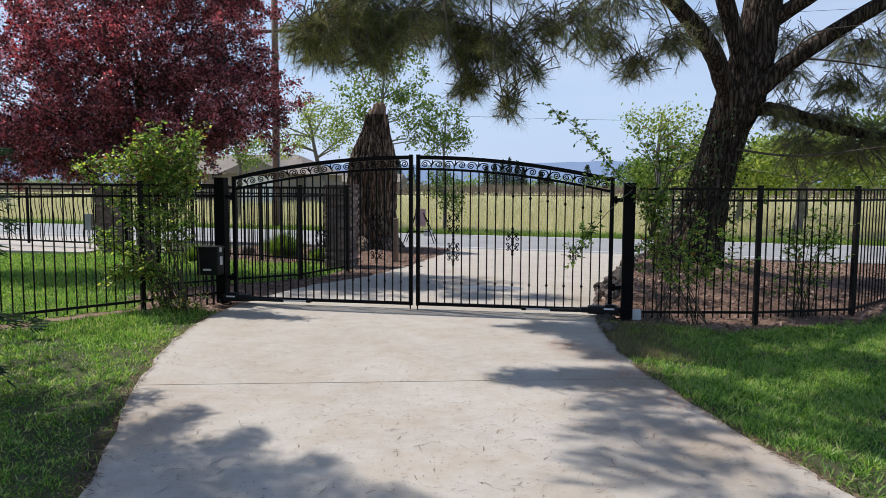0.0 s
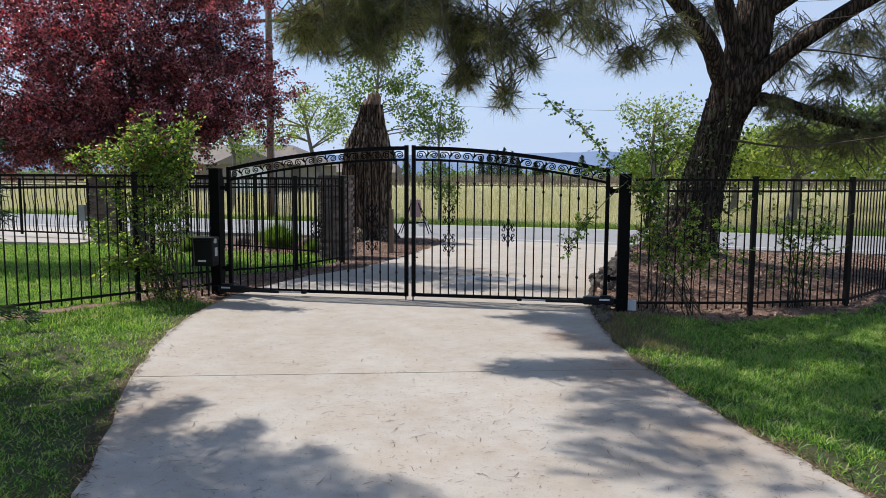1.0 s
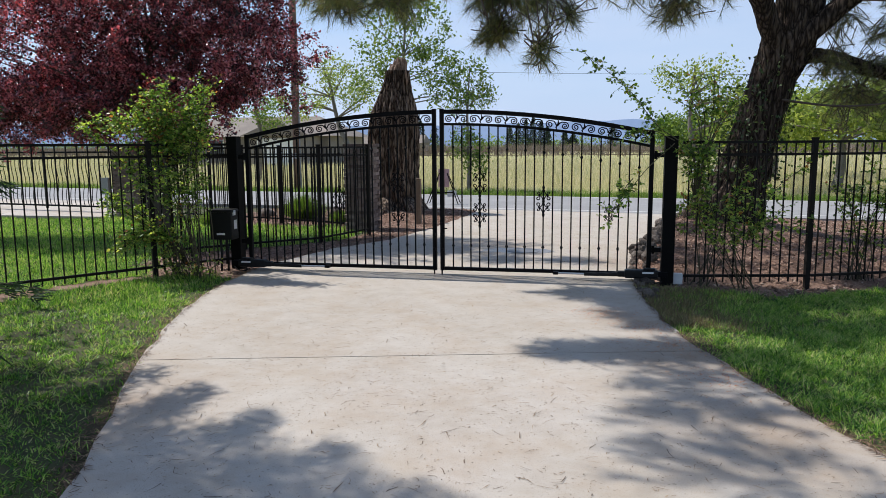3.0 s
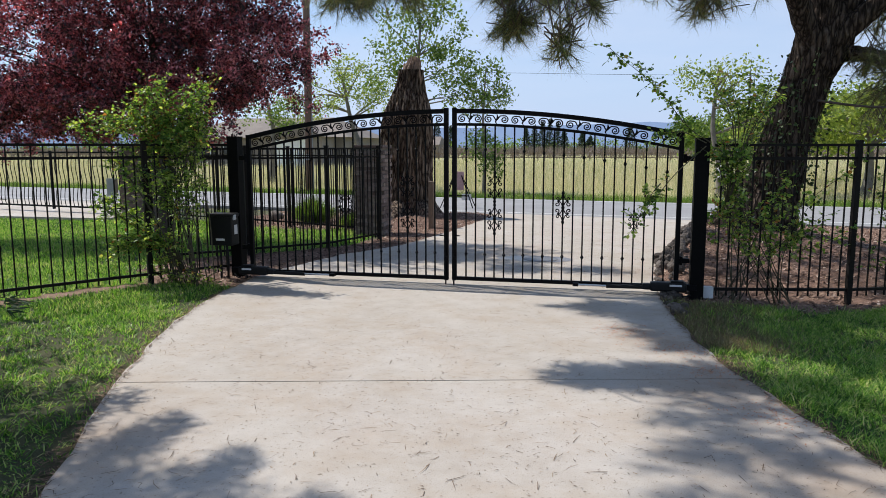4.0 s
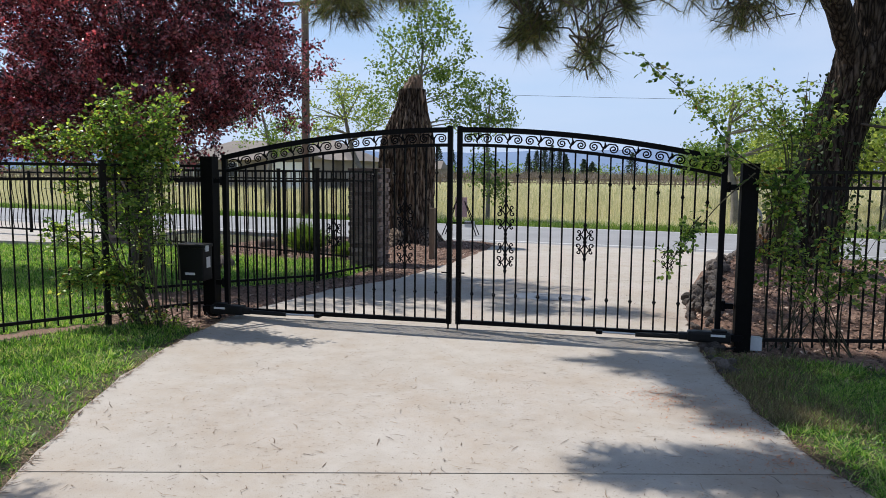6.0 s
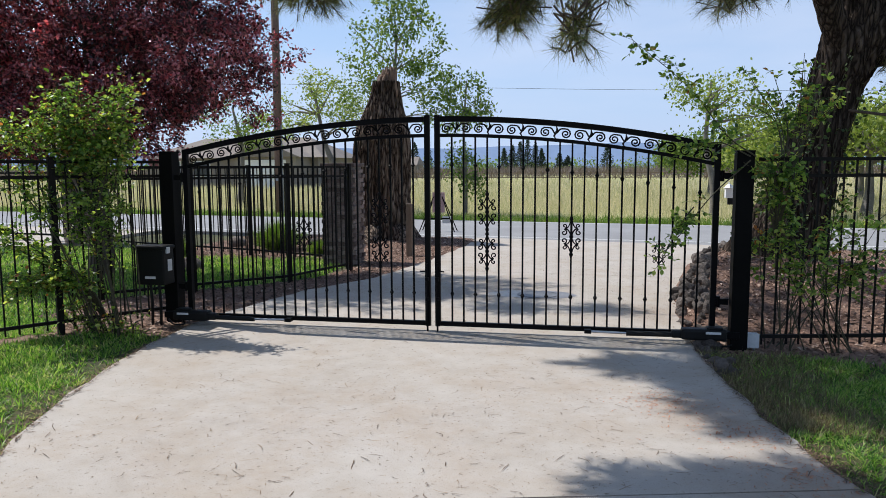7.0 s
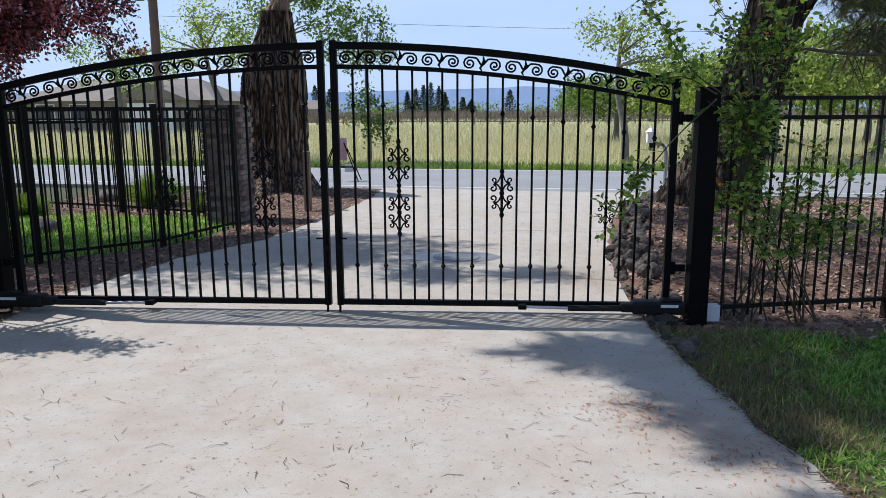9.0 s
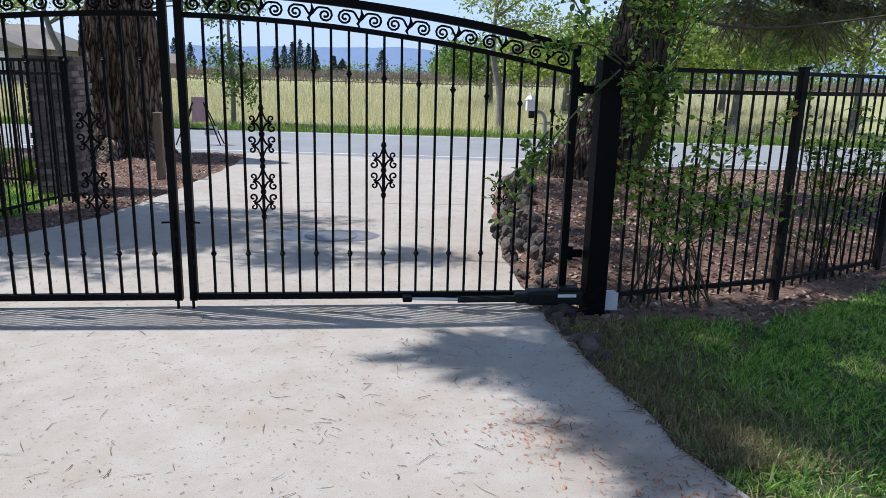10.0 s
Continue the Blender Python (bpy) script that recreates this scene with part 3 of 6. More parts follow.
def build_driveway():
    drive = thing("driveway", "pale broom-finished concrete driveway with sawn joints", "driveway", kind="structure")
    # joints: where each one meets the left and the right edge
    cuts = [(-13.8, -13.2), (-8.4, -7.0), (-3.84, -2.86), (-0.10, -0.16), (3.9, 3.7), (8.9, 7.85)]
    gap = 0.006
    for (l0, r0), (l1, r1) in zip(cuts, cuts[1:]):
        rows, n = [], 14
        for k in range(n + 1):
            t = k / n
            yl, yr = l0 + gap + (l1 - l0 - 2 * gap) * t, r0 + gap + (r1 - r0 - 2 * gap) * t
            a, b = Vector((float(drive_left(yl)), yl, 0)), Vector((float(drive_right(yr)), yr, 0))
            ra = 0.02 * math.sin(yl * 9) + 0.012 * math.sin(yl * 23)
            rb = 0.02 * math.sin(yr * 8 + 1) + 0.012 * math.sin(yr * 21)
            rows.append([a.lerp(b, s) + Vector((ra * (1 - s) + rb * s, 0, 0)) for s in [j / 8 for j in range(9)]])
        part("concrete_slab", strip(bmesh.new(), rows, 0.12), CONCRETE, drive)
    # apron of the next drive, outside the far fence
    apron = thing("pavement", "pale concrete apron of a neighbouring drive", "pavement", kind="structure")
    rows = [[Vector((x, y0 + (float(road_near(x)) - 0.02 - y0) * t, -0.008)) for x in np.linspace(-16.0, -9.05, 8)] for t in (0, 0.5, 1) for y0 in (5.95,)]
    part("concrete_slab", strip(bmesh.new(), rows, 0.1), CONCRETE, apron)


def build_road():
    bm = bmesh.new()
    xs = np.concatenate([np.linspace(-220, -20, 12), np.linspace(-16, 16, 17), np.linspace(20, 220, 12)])
    rows = []
    for t in np.linspace(0, 1, 9):
        crown = 0.03 * (1 - (2 * t - 1) ** 2) - 0.01
        rows.append([Vector((x, float(road_near(x)) + (float(road_far(x)) - float(road_near(x))) * t + 0.03 * math.sin(x * 3.1) * (t in (0, 1)), crown)) for x in xs])
    road = new("road", as_mesh(strip(bm, rows, 0.15), "road"))
    road.data.materials.append(ASPHALT)
    tagged(road, "grey worn asphalt country road", "road", kind="structure")
    for off, name in ((0.45, "near"), (4.75, "far")):
        bm = bmesh.new()
        t = off / 5.2
        z = 0.03 * (1 - (2 * t - 1) ** 2) - 0.01 + 0.004
        prev = None
        for x in xs:
            y = float(road_near(x)) + off
            pair = (bm.verts.new((x, y, z)), bm.verts.new((x, y + 0.10, z)))
            if prev:
                bm.faces.new((prev[0], pair[0], pair[1], prev[1]))
            prev = pair
        ob = new("road_line", as_mesh(bm, "road_line"))
        ob.data.materials.append(ROAD_PAINT)
        tagged(ob, "worn white edge line on the asphalt", "road marking", kind="structure")


build_driveway()
build_road()


# ---- gate ----
def arch(x):
    return 1.925 - 0.275 * (x / 2.43) ** 2


def spiral(cx, cz, r, turns, start, way=1):
    return [(cx + r * (1 - 0.78 * t) * math.cos(start + way * t * turns * math.tau), 0, cz + r * (1 - 0.78 * t) * math.sin(start + way * t * turns * math.tau))
            for t in [k / 16 for k in range(17)]]


def scroll_mesh():
    """Two curls joined by a leafy stem, as wide as 0.25 m."""
    bm = bmesh.new()
    a = spiral(-0.080, -0.006, 0.042, 1.6, math.radians(70), 1)
    b = spiral(0.080, -0.006, 0.042, 1.6, math.radians(110), -1)
    join = spline([a[0], (-0.035, 0, 0.028), (0.0, 0, -0.012), (0.035, 0, 0.028), b[0]], 5)
    tube(bm, a[::-1] + join[1:-1] + b, 0.0066, 5)
    tube(bm, [(0, 0, -0.012), (0.012, 0, 0.018), (0.002, 0, 0.050)], [0.008, 0.011, 0.003], 5)
    tube(bm, [(0, 0, -0.012), (-0.010, 0, -0.032), (0.004, 0, -0.052)], [0.008, 0.009, 0.003], 5)
    for c in (a[-1], b[-1]):
        bmesh.ops.create_icosphere(bm, subdivisions=1, radius=0.009, matrix=Matrix.Translation(c))
    return as_mesh(bm, "scroll")


def ornament_meshes(size=1.0):
    """Buds strung on a picket, and the pairs of opposed curls bowed out from them."""
    curls = []
    for s in (1, -1):
        for u in (1, -1):
            bm = bmesh.new()
            c = spiral(s * 0.060, u * 0.034, 0.026, 1.1, math.radians(90) * u, s * u)
            tube(bm, spline([(0, 0, u * 0.004), (s * 0.018, 0, u * 0.045), (s * 0.038, 0, u * 0.063), c[0]], 4)[:-1] + c, 0.0062, 5)
            curls.append(bm)
            bm = bmesh.new()
            d = spiral(s * 0.056, u * 0.090, 0.020, 1.05, math.radians(-90) * u, -s * u)
            tube(bm, spline([(0, 0, u * 0.150), (s * 0.014, 0, u * 0.105), (s * 0.032, 0, u * 0.076), d[0]], 4)[:-1] + d, 0.0056, 5)
            curls.append(bm)
    bm = tube(bmesh.new(), [(0, 0, -0.155), (0, 0, 0.155)], 0.0098, 6)
    for u in (1, -1):
        lathe(bm, [(-0.022, 0.010), (-0.010, 0.017), (0.004, 0.014), (0.026, 0.003)] if u > 0 else [(-0.026, 0.003), (-0.004, 0.014), (0.010, 0.017), (0.022, 0.010)], 8, (0, 0, u * 0.155))
    lathe(bm, [(-0.018, 0.010), (-0.006, 0.017), (0.006, 0.017), (0.018, 0.010)], 8)
    for b in (bm, *curls):
        bmesh.ops.scale(b, vec=(size, 1, size), verts=b.verts)
    return as_mesh(bm, "scroll_ornament"), [as_mesh(b, "curl") for b in curls]


SCROLL, ORNAMENT, SMALL_ORNAMENT = scroll_mesh(), ornament_meshes(1.04), ornament_meshes(0.72)
KNUCKLE = as_mesh(lathe(bmesh.new(), [(-0.020, 0.008), (-0.013, 0.013), (-0.009, 0.012), (-0.004, 0.018), (0.004, 0.018), (0.009, 0.012), (0.013, 0.013), (0.020, 0.008)], 8), "knuckle")


def bar_along(bm, pts, w, h):
    """A rectangular bar that follows points in the gate's plane."""
    pts = [Vector(p) for p in pts]
    rings = []
    for i, p in enumerate(pts):
        d = (pts[min(i + 1, len(pts) - 1)] - pts[max(i - 1, 0)]).normalized()
        up = Vector((-d.z, 0, d.x)) if d.x >= 0 else Vector((d.z, 0, -d.x))
        rings.append([bm.verts.new(p + up * a * h / 2 + Vector((0, b * w / 2, 0))) for a, b in ((1, 1), (1, -1), (-1, -1), (-1, 1))])
    for a, b in zip(rings, rings[1:]):
        for k in range(4):
            bm.faces.new((a[k], a[(k + 1) % 4], b[(k + 1) % 4], b[k]))
    bm.faces.new(rings[0][::-1]), bm.faces.new(rings[-1])
    bmesh.ops.recalc_face_normals(bm, faces=bm.faces)
    return bm


def ornament(meshes, leaf, x, z):
    ob = part("scroll_ornament", meshes[0], BLACK_METAL, leaf, m=Matrix.Translation((x, 0, z)))
    for me in meshes[1]:
        part("curl", me, BLACK_METAL, ob)


def gate_leaf(s):
    """One leaf; s is the side of its hinge (-1 or 1)."""
    hinge = s * 2.43
    leaf = thing("driveway_gate", "black wrought-iron arched gate leaf with scrollwork, closed", "gate", (hinge, 0, 0), "pair of driveway gate leaves")
    X = lambda x: s * x - hinge                   # distance from the middle to the leaf's own axis
    inner, outer, foot = 0.022, 2.43, 0.045
    for name, x, top in (("meeting_stile", inner + 0.024, arch(0.04) + 0.012), ("hinge_stile", outer - 0.025, arch(outer - 0.02) + 0.006)):
        part(name, boxed((X(x) - 0.024, -0.024, foot), (X(x) + 0.024, 0.024, top), 0.004), BLACK_METAL, leaf)
    part("bottom_rail", boxed((min(X(inner + 0.05), X(outer - 0.05)), -0.02, foot + 0.004), (max(X(inner + 0.05), X(outer - 0.05)), 0.02, foot + 0.044), 0.003), BLACK_METAL, leaf)
    ts = [inner + 0.049 + (outer - 0.099 - inner) * k / 28 for k in range(29)]
    part("top_rail", bar_along(bmesh.new(), [(X(x), 0, arch(x) - 0.024) for x in ts], 0.044, 0.048), BLACK_METAL, leaf)
    part("arch_rail", bar_along(bmesh.new(), [(X(x), 0, arch(x) - 0.166) for x in ts], 0.032, 0.030), BLACK_METAL, leaf)
    n = 21
    for k in range(n):
        x = inner + 0.05 + (outer - 0.10 - inner) * (k + 1) / (n + 1)
        zt = arch(x) - 0.176
        p = part("picket", boxed((-0.0075, -0.0075, foot + 0.04), (0.0075, 0.0075, zt)), BLACK_METAL, leaf, m=Matrix.Translation((X(x), 0, 0)))
        if k % 2 == 0:
            part("knuckle", KNUCKLE, BLACK_METAL, p, m=Matrix.Translation((0, 0, 0.345)))
            part("knuckle", KNUCKLE, BLACK_METAL, p, m=Matrix.Translation((0, 0, zt - 0.25)))
        if k == 3:
            ornament(ORNAMENT, leaf, X(x), 1.085)
            ornament(ORNAMENT, leaf, X(x), 0.735)
        if k == 10:
            ornament(ORNAMENT, leaf, X(x), 0.875)
        if k == 17 and s > 0:
            ornament(SMALL_ORNAMENT, leaf, X(x), 0.74)
    for k in range(8):
        x = inner + 0.05 + (outer - 0.10 - inner) * (k + 0.5) / 8
        slope = math.degrees(math.atan(-2 * 0.275 * x / 2.43 ** 2)) * s
        part("scroll", SCROLL, BLACK_METAL, leaf, m=pose(X(x), 0, arch(x) - 0.099, 0, -slope, 0) @ Matrix.Diagonal((1.08 * (1 if s > 0 else -1), 1, 1.02, 1)))
    bm = bmesh.new()
    tube(bm, [(X(inner + 0.024), -0.034, 0.0), (X(inner + 0.024), -0.034, 0.62)], 0.009, 8)
    tube(bm, [(X(inner + 0.024), -0.034, 0.55), (X(inner + 0.09), -0.050, 0.55)], 0.007, 6)
    for z in (0.28, 0.46):
        box(bm, (X(inner + 0.024) - 0.016, -0.048, z), (X(inner + 0.024) + 0.016, -0.022, z + 0.035))
    part("drop_bolt", bm, BLACK_METAL, leaf)
    for z in (0.30, 1.35):
        bm = bmesh.new()
        tube(bm, [(X(outer + 0.018), 0, z), (X(outer + 0.018), 0, z + 0.09)], 0.017, 8)
        box(bm, (min(X(outer - 0.01), X(outer + 0.10)), -0.012, z + 0.02), (max(X(outer - 0.01), X(outer + 0.10)), 0.012, z + 0.07))
        part("hinge", bm, BLACK_METAL, leaf)
    return leaf


def gate_post(x, y, top):
    post = thing("gate_post", "square black steel gate post", "post", (x, y, 0), "pair of gate posts")
    part("shaft", boxed((-0.067, -0.067, -0.15), (0.067, 0.067, top - 0.012), 0.005), POST_METAL, post)
    bm = boxed((-0.071, -0.071, top - 0.014), (0.071, 0.071, top), 0.004)
    part("cap", bm, POST_METAL, post)
    return post


def gate_opener(s):
    """A linear actuator from the post's foot to the leaf's bottom rail."""
    x0, x1 = s * 2.50, s * 1.42
    ob = thing("gate_opener", "black electric swing-gate actuator with a steel rod", "gate opener", (x0, -0.14, 0.09), "pair of gate openers")
    w = -s
    bm = bmesh.new()
    box(bm, (min(0, w * 0.36), -0.055, -0.045), (max(0, w * 0.36), 0.055, 0.05), 0.022)
    box(bm, (min(w * 0.30, w * 0.44), -0.04, -0.035), (max(w * 0.30, w * 0.44), 0.04, 0.03), 0.02)
    box(bm, (min(w * 0.03, w * 0.16), -0.04, 0.045), (max(w * 0.03, w * 0.16), 0.04, 0.068), 0.012)
    part("housing", bm, PLASTIC, ob)
    part("name_plate", boxed((min(w * 0.05, w * 0.17), -0.0575, 0.012), (max(w * 0.05, w * 0.17), -0.055, 0.032)), LABEL, ob, "small pale label bar")
    part("outer_tube", tube(bmesh.new(), [(w * 0.42, 0, -0.012), (w * 0.80, 0.03, -0.022)], 0.022, 10), PLASTIC, ob)
    part("rod", tube(bmesh.new(), [(w * 0.79, 0.03, -0.022), (w * 1.12, 0.075, -0.028)], 0.011, 8), STEEL, ob, "bright steel piston rod")
    bm = boxed((w * 1.12 - 0.03, 0.05, -0.045), (w * 1.12 + 0.03, 0.125, -0.012), 0.004)
    part("gate_bracket", bm, BLACK_METAL, ob)
    bm = bmesh.new()
    box(bm, (min(0, -w * 0.10), -0.02, -0.03), (max(0, -w * 0.10), 0.05, 0.03), 0.004)
    part("post_bracket", bm, BLACK_METAL, ob)
    part("cable", tube(bmesh.new(), spline([(w * 0.06, 0.02, -0.04), (w * 0.10, -0.02, -0.085), (w * 0.0, -0.03, -0.088), (-w * 0.10, 0.05, -0.06)], 6), 0.008, 6), PLASTIC, ob)


gate_leaf(-1)
gate_leaf(1)
gate_post(-2.625, 0.075, 1.645)
gate_post(2.598, -0.08, 1.60)
gate_opener(-1)
gate_opener(1)


def control_box():
    ob = thing("control_box", "black plastic gate control box beside the post", "control box", (-2.70, -0.12, 0.38))
    part("body", boxed((-0.145, -0.09, 0.0), (0.145, 0.09, 0.35), 0.012), PLASTIC, ob)
    part("lid", boxed((-0.155, -0.10, 0.335), (0.155, 0.10, 0.375), 0.014), PLASTIC, ob)
    part("label_plate", boxed((-0.055, -0.0925, 0.06), (0.055, -0.0895, 0.085)), LABEL, ob, "small white label bar")
    part("side_label", boxed((0.1445, -0.02, 0.13), (0.1475, 0.05, 0.24)), LABEL, ob, "white sticker")
    part("side_clip", boxed((0.145, -0.05, 0.30), (0.165, 0.0, 0.36), 0.005), GREY_PLASTIC, ob)
    for x in (-0.06, 0.03):
        part("conduit", tube(bmesh.new(), spline([(x, 0, 0.0), (x + 0.01, 0.0, -0.2), (x - 0.01, 0.02, -0.42)], 5), 0.014, 8), PLASTIC, ob)
    part("bracket", boxed((0.0, 0.085, 0.12), (0.06, 0.12, 0.25), 0.003), BLACK_METAL, ob)


def junction_box():
    ob = thing("junction_box", "small pale grey electrical box beside the gate post", "junction box", (2.715, -0.05, -0.075))
    part("body", boxed((-0.05, -0.035, 0.055), (0.05, 0.035, 0.17), 0.008), GREY_PLASTIC, ob)
    part("cover", boxed((-0.053, -0.041, 0.052), (0.053, -0.034, 0.173), 0.003), GREY_PLASTIC, ob)
    for x in (-0.02, 0.02):
        part("conduit", tube(bmesh.new(), [(x, 0, 0.06), (x, 0.0, -0.05)], 0.011, 8), GALVANISED, ob)


control_box()
junction_box()


# ---- fences ----
def fence(line, label, top=1.53, foot=None, spacing=0.108, first_post=True, name="metal_fence", rails=(0.0, -0.135), group="metal fences"):
    """Square pickets between two upper rails and a lower one, on posts at the line's corners."""
    ob = thing(name, label, "fence", (line[0][0], line[0][1], 0), group)
    org = Vector((line[0][0], line[0][1], 0))
    for k, (a, b) in enumerate(zip(line, line[1:])):
        a, b = Vector((*a, 0)) - org, Vector((*b, 0)) - org
        d, yaw = b - a, math.degrees(math.atan2(b.y - a.y, b.x - a.x))
        L = d.length
        z0 = foot[k] if foot else 0.06
        z1 = foot[k + 1] if foot else 0.06
        for name_, za, zb, h in (("top_rail", top, top, 0.028), ("upper_rail", top + rails[1], top + rails[1], 0.028), ("lower_rail", z0, z1, 0.03)):
            bm = bmesh.new()
            box(bm, (0.03, -0.014, -h / 2), (L - 0.03, 0.014, h / 2))
            for v in bm.verts:
                v.co.z += za + (zb - za) * v.co.x / L
            part(name_, bm, WORN_BLACK, ob, m=Matrix.Translation(a) @ pose(0, 0, 0, 0, 0, yaw))
        n = int(L / spacing)
        for j in range(1, n):
            t = j / n
            zf = z0 + (z1 - z0) * t - 0.07
            part("picket", PICKETS(round(top - zf, 2)), WORN_BLACK, ob, m=Matrix.Translation(a + d * t + Vector((0, 0, zf))) @ pose(0, 0, 0, 0, 0, yaw))
        for j, q in enumerate((a, b)):
            if (j == 1) or (k == 0 and first_post):
                zf = (z0, z1)[j]
                p = part("post", boxed((-0.027, -0.027, zf - 0.28), (0.027, 0.027, top + 0.035), 0.003), WORN_BLACK, ob, m=Matrix.Translation(q) @ pose(0, 0, 0, 0, 0, yaw))
                part("cap", boxed((-0.031, -0.031, top + 0.03), (0.031, 0.031, top + 0.048), 0.005), WORN_BLACK, p)
    return ob


PICKET_MESHES = {}


def PICKETS(length):
    if length not in PICKET_MESHES:
        PICKET_MESHES[length] = as_mesh(boxed((-0.0065, -0.0065, 0), (0.0065, 0.0065, length)), "picket")
    return PICKET_MESHES[length]


fence([(2.70, -0.02), (4.17, 0.42), (5.5, 1.11), (6.55, 2.36), (7.8, 3.85), (9.0, 5.3)], "black metal picket fence along the mulch bed", 1.53, [0.06, 0.03, 0.0, 0.02, 0.05, 0.05], first_post=False)
fence([(-2.72, 0.16), (-3.33, -0.66), (-4.32, -2.16), (-5.33, -3.68), (-6.34, -5.2)], "black metal picket fence across the lawn", 1.545, [0.10, 0.10, 0.11, 0.11, 0.11], first_post=False)
fence(INNER, "black metal picket fence between the lawn and the driveway", 1.50, [0.06, 0.06, 0.05, 0.05])
fence([(-2.86, 5.1), (-4.6, 5.75), (-6.5, 6.3), (-8.55, 6.9)], "black metal picket fence along the roadside", 1.50, [0.02, 0.03, 0.03, 0.04], first_post=False)


# ---- brick pillars and the neighbouring gate ----
BRICK_MESHES = []
for k in range(4):
    bm_ = boxed((-0.098, -0.05, -0.031), (0.098, 0.05, 0.031), 0.0)
    rr = random.Random(k)
    for v_ in bm_.verts:
        v_.co += Vector((rr.uniform(-0.005, 0.005), rr.uniform(-0.006, 0.006), rr.uniform(-0.003, 0.003)))
    BRICK_MESHES.append(as_mesh(bm_, "brick"))
    BRICK_MESHES[-1].materials.append(BRICK)


def brick_pillar(x, y, half, base, top, turn=0.0):
    ob = thing("brick_pillar", "dark weathered brick pillar with a flat cap", "pillar", (x, y, base), "brick pillars", turn=turn)
    h = top - base
    part("core", boxed((-half + 0.02, -half + 0.02, 0), (half - 0.02, half - 0.02, h - 0.06)), MORTAR, ob)
    part("cap", boxed((-half - 0.03, -half - 0.03, h - 0.06), (half + 0.03, half + 0.03, h), 0.008), BRICK, ob, "flat brick cap")
    rows = int((h - 0.06) / 0.072)
    rr = random.Random(int(x * 10))
    for r in range(rows):
        z = 0.036 + r * 0.072
        for side in range(4):
            n = max(2, round(2 * half / 0.21))
            for j in range(n):
                u = -half + 2 * half * (j + 0.5) / n + (0.05 if r % 2 else -0.05)
                if abs(u) > half - 0.085:
                    u = math.copysign(half - 0.085, u)
                part("brick", BRICK_MESHES[rr.randrange(4)], BRICK, ob,
                     m=pose(0, 0, 0, 0, 0, 90 * side) @ pose(u, -half + 0.045 + rr.uniform(-0.006, 0.004), z, 0, 0, rr.uniform(-1.5, 1.5)) @ Matrix.Diagonal(((2 * half / n - 0.012) / 0.196, 1, 1, 1)))
    return ob


brick_pillar(-2.53, 4.90, 0.25, -0.12, 1.56)
brick_pillar(-8.95, 7.05, 0.30, -0.1, 1.56, 12)


def wavy_gate():
    """A neighbour's gate of bent bars between brick pillars."""
    ob = thing("wavy_gate", "black iron gate of wavy bars at a neighbouring drive", "gate", (-9.35, 6.95, 0), turn=171)
    L = 4.4
    part("top_rail", boxed((0, -0.02, 1.40), (L, 0.02, 1.44), 0.003), BLACK_METAL, ob)
    part("upper_rail", boxed((0, -0.015, 1.27), (L, 0.015, 1.30), 0.003), BLACK_METAL, ob)
    part("lower_rail", boxed((0, -0.02, 0.10), (L, 0.02, 0.14), 0.003), BLACK_METAL, ob)
    for x in (0.02, L / 2, L - 0.02):
        part("stile", boxed((x - 0.025, -0.025, 0.05), (x + 0.025, 0.025, 1.46), 0.003), BLACK_METAL, ob)
    me = as_mesh(tube(bmesh.new(), [(0.028 * math.sin(k / 14 * math.tau * 1.5), 0, 0.12 + 1.17 * k / 14) for k in range(15)], 0.010, 5), "wavy_bar")
    n = 32
    for k in range(1, n):
        part("wavy_bar", me, BLACK_METAL, ob, m=Matrix.Translation((L * k / n, 0, 0)))
    box_ = thing("meter_box", "grey metal utility box on the brick pillar", "utility box", (-9.36, 6.66, 0.45))
    part("body", boxed((-0.10, -0.06, 0), (0.10, 0.06, 0.38), 0.008), GALVANISED, box_)
    part("cover", boxed((-0.105, -0.068, -0.005), (0.105, -0.058, 0.385), 0.003), GALVANISED, box_)
    part("conduit", tube(bmesh.new(), [(0.0, 0, 0.0), (0.0, 0, -0.5)], 0.02, 8), GALVANISED, box_)


wavy_gate()


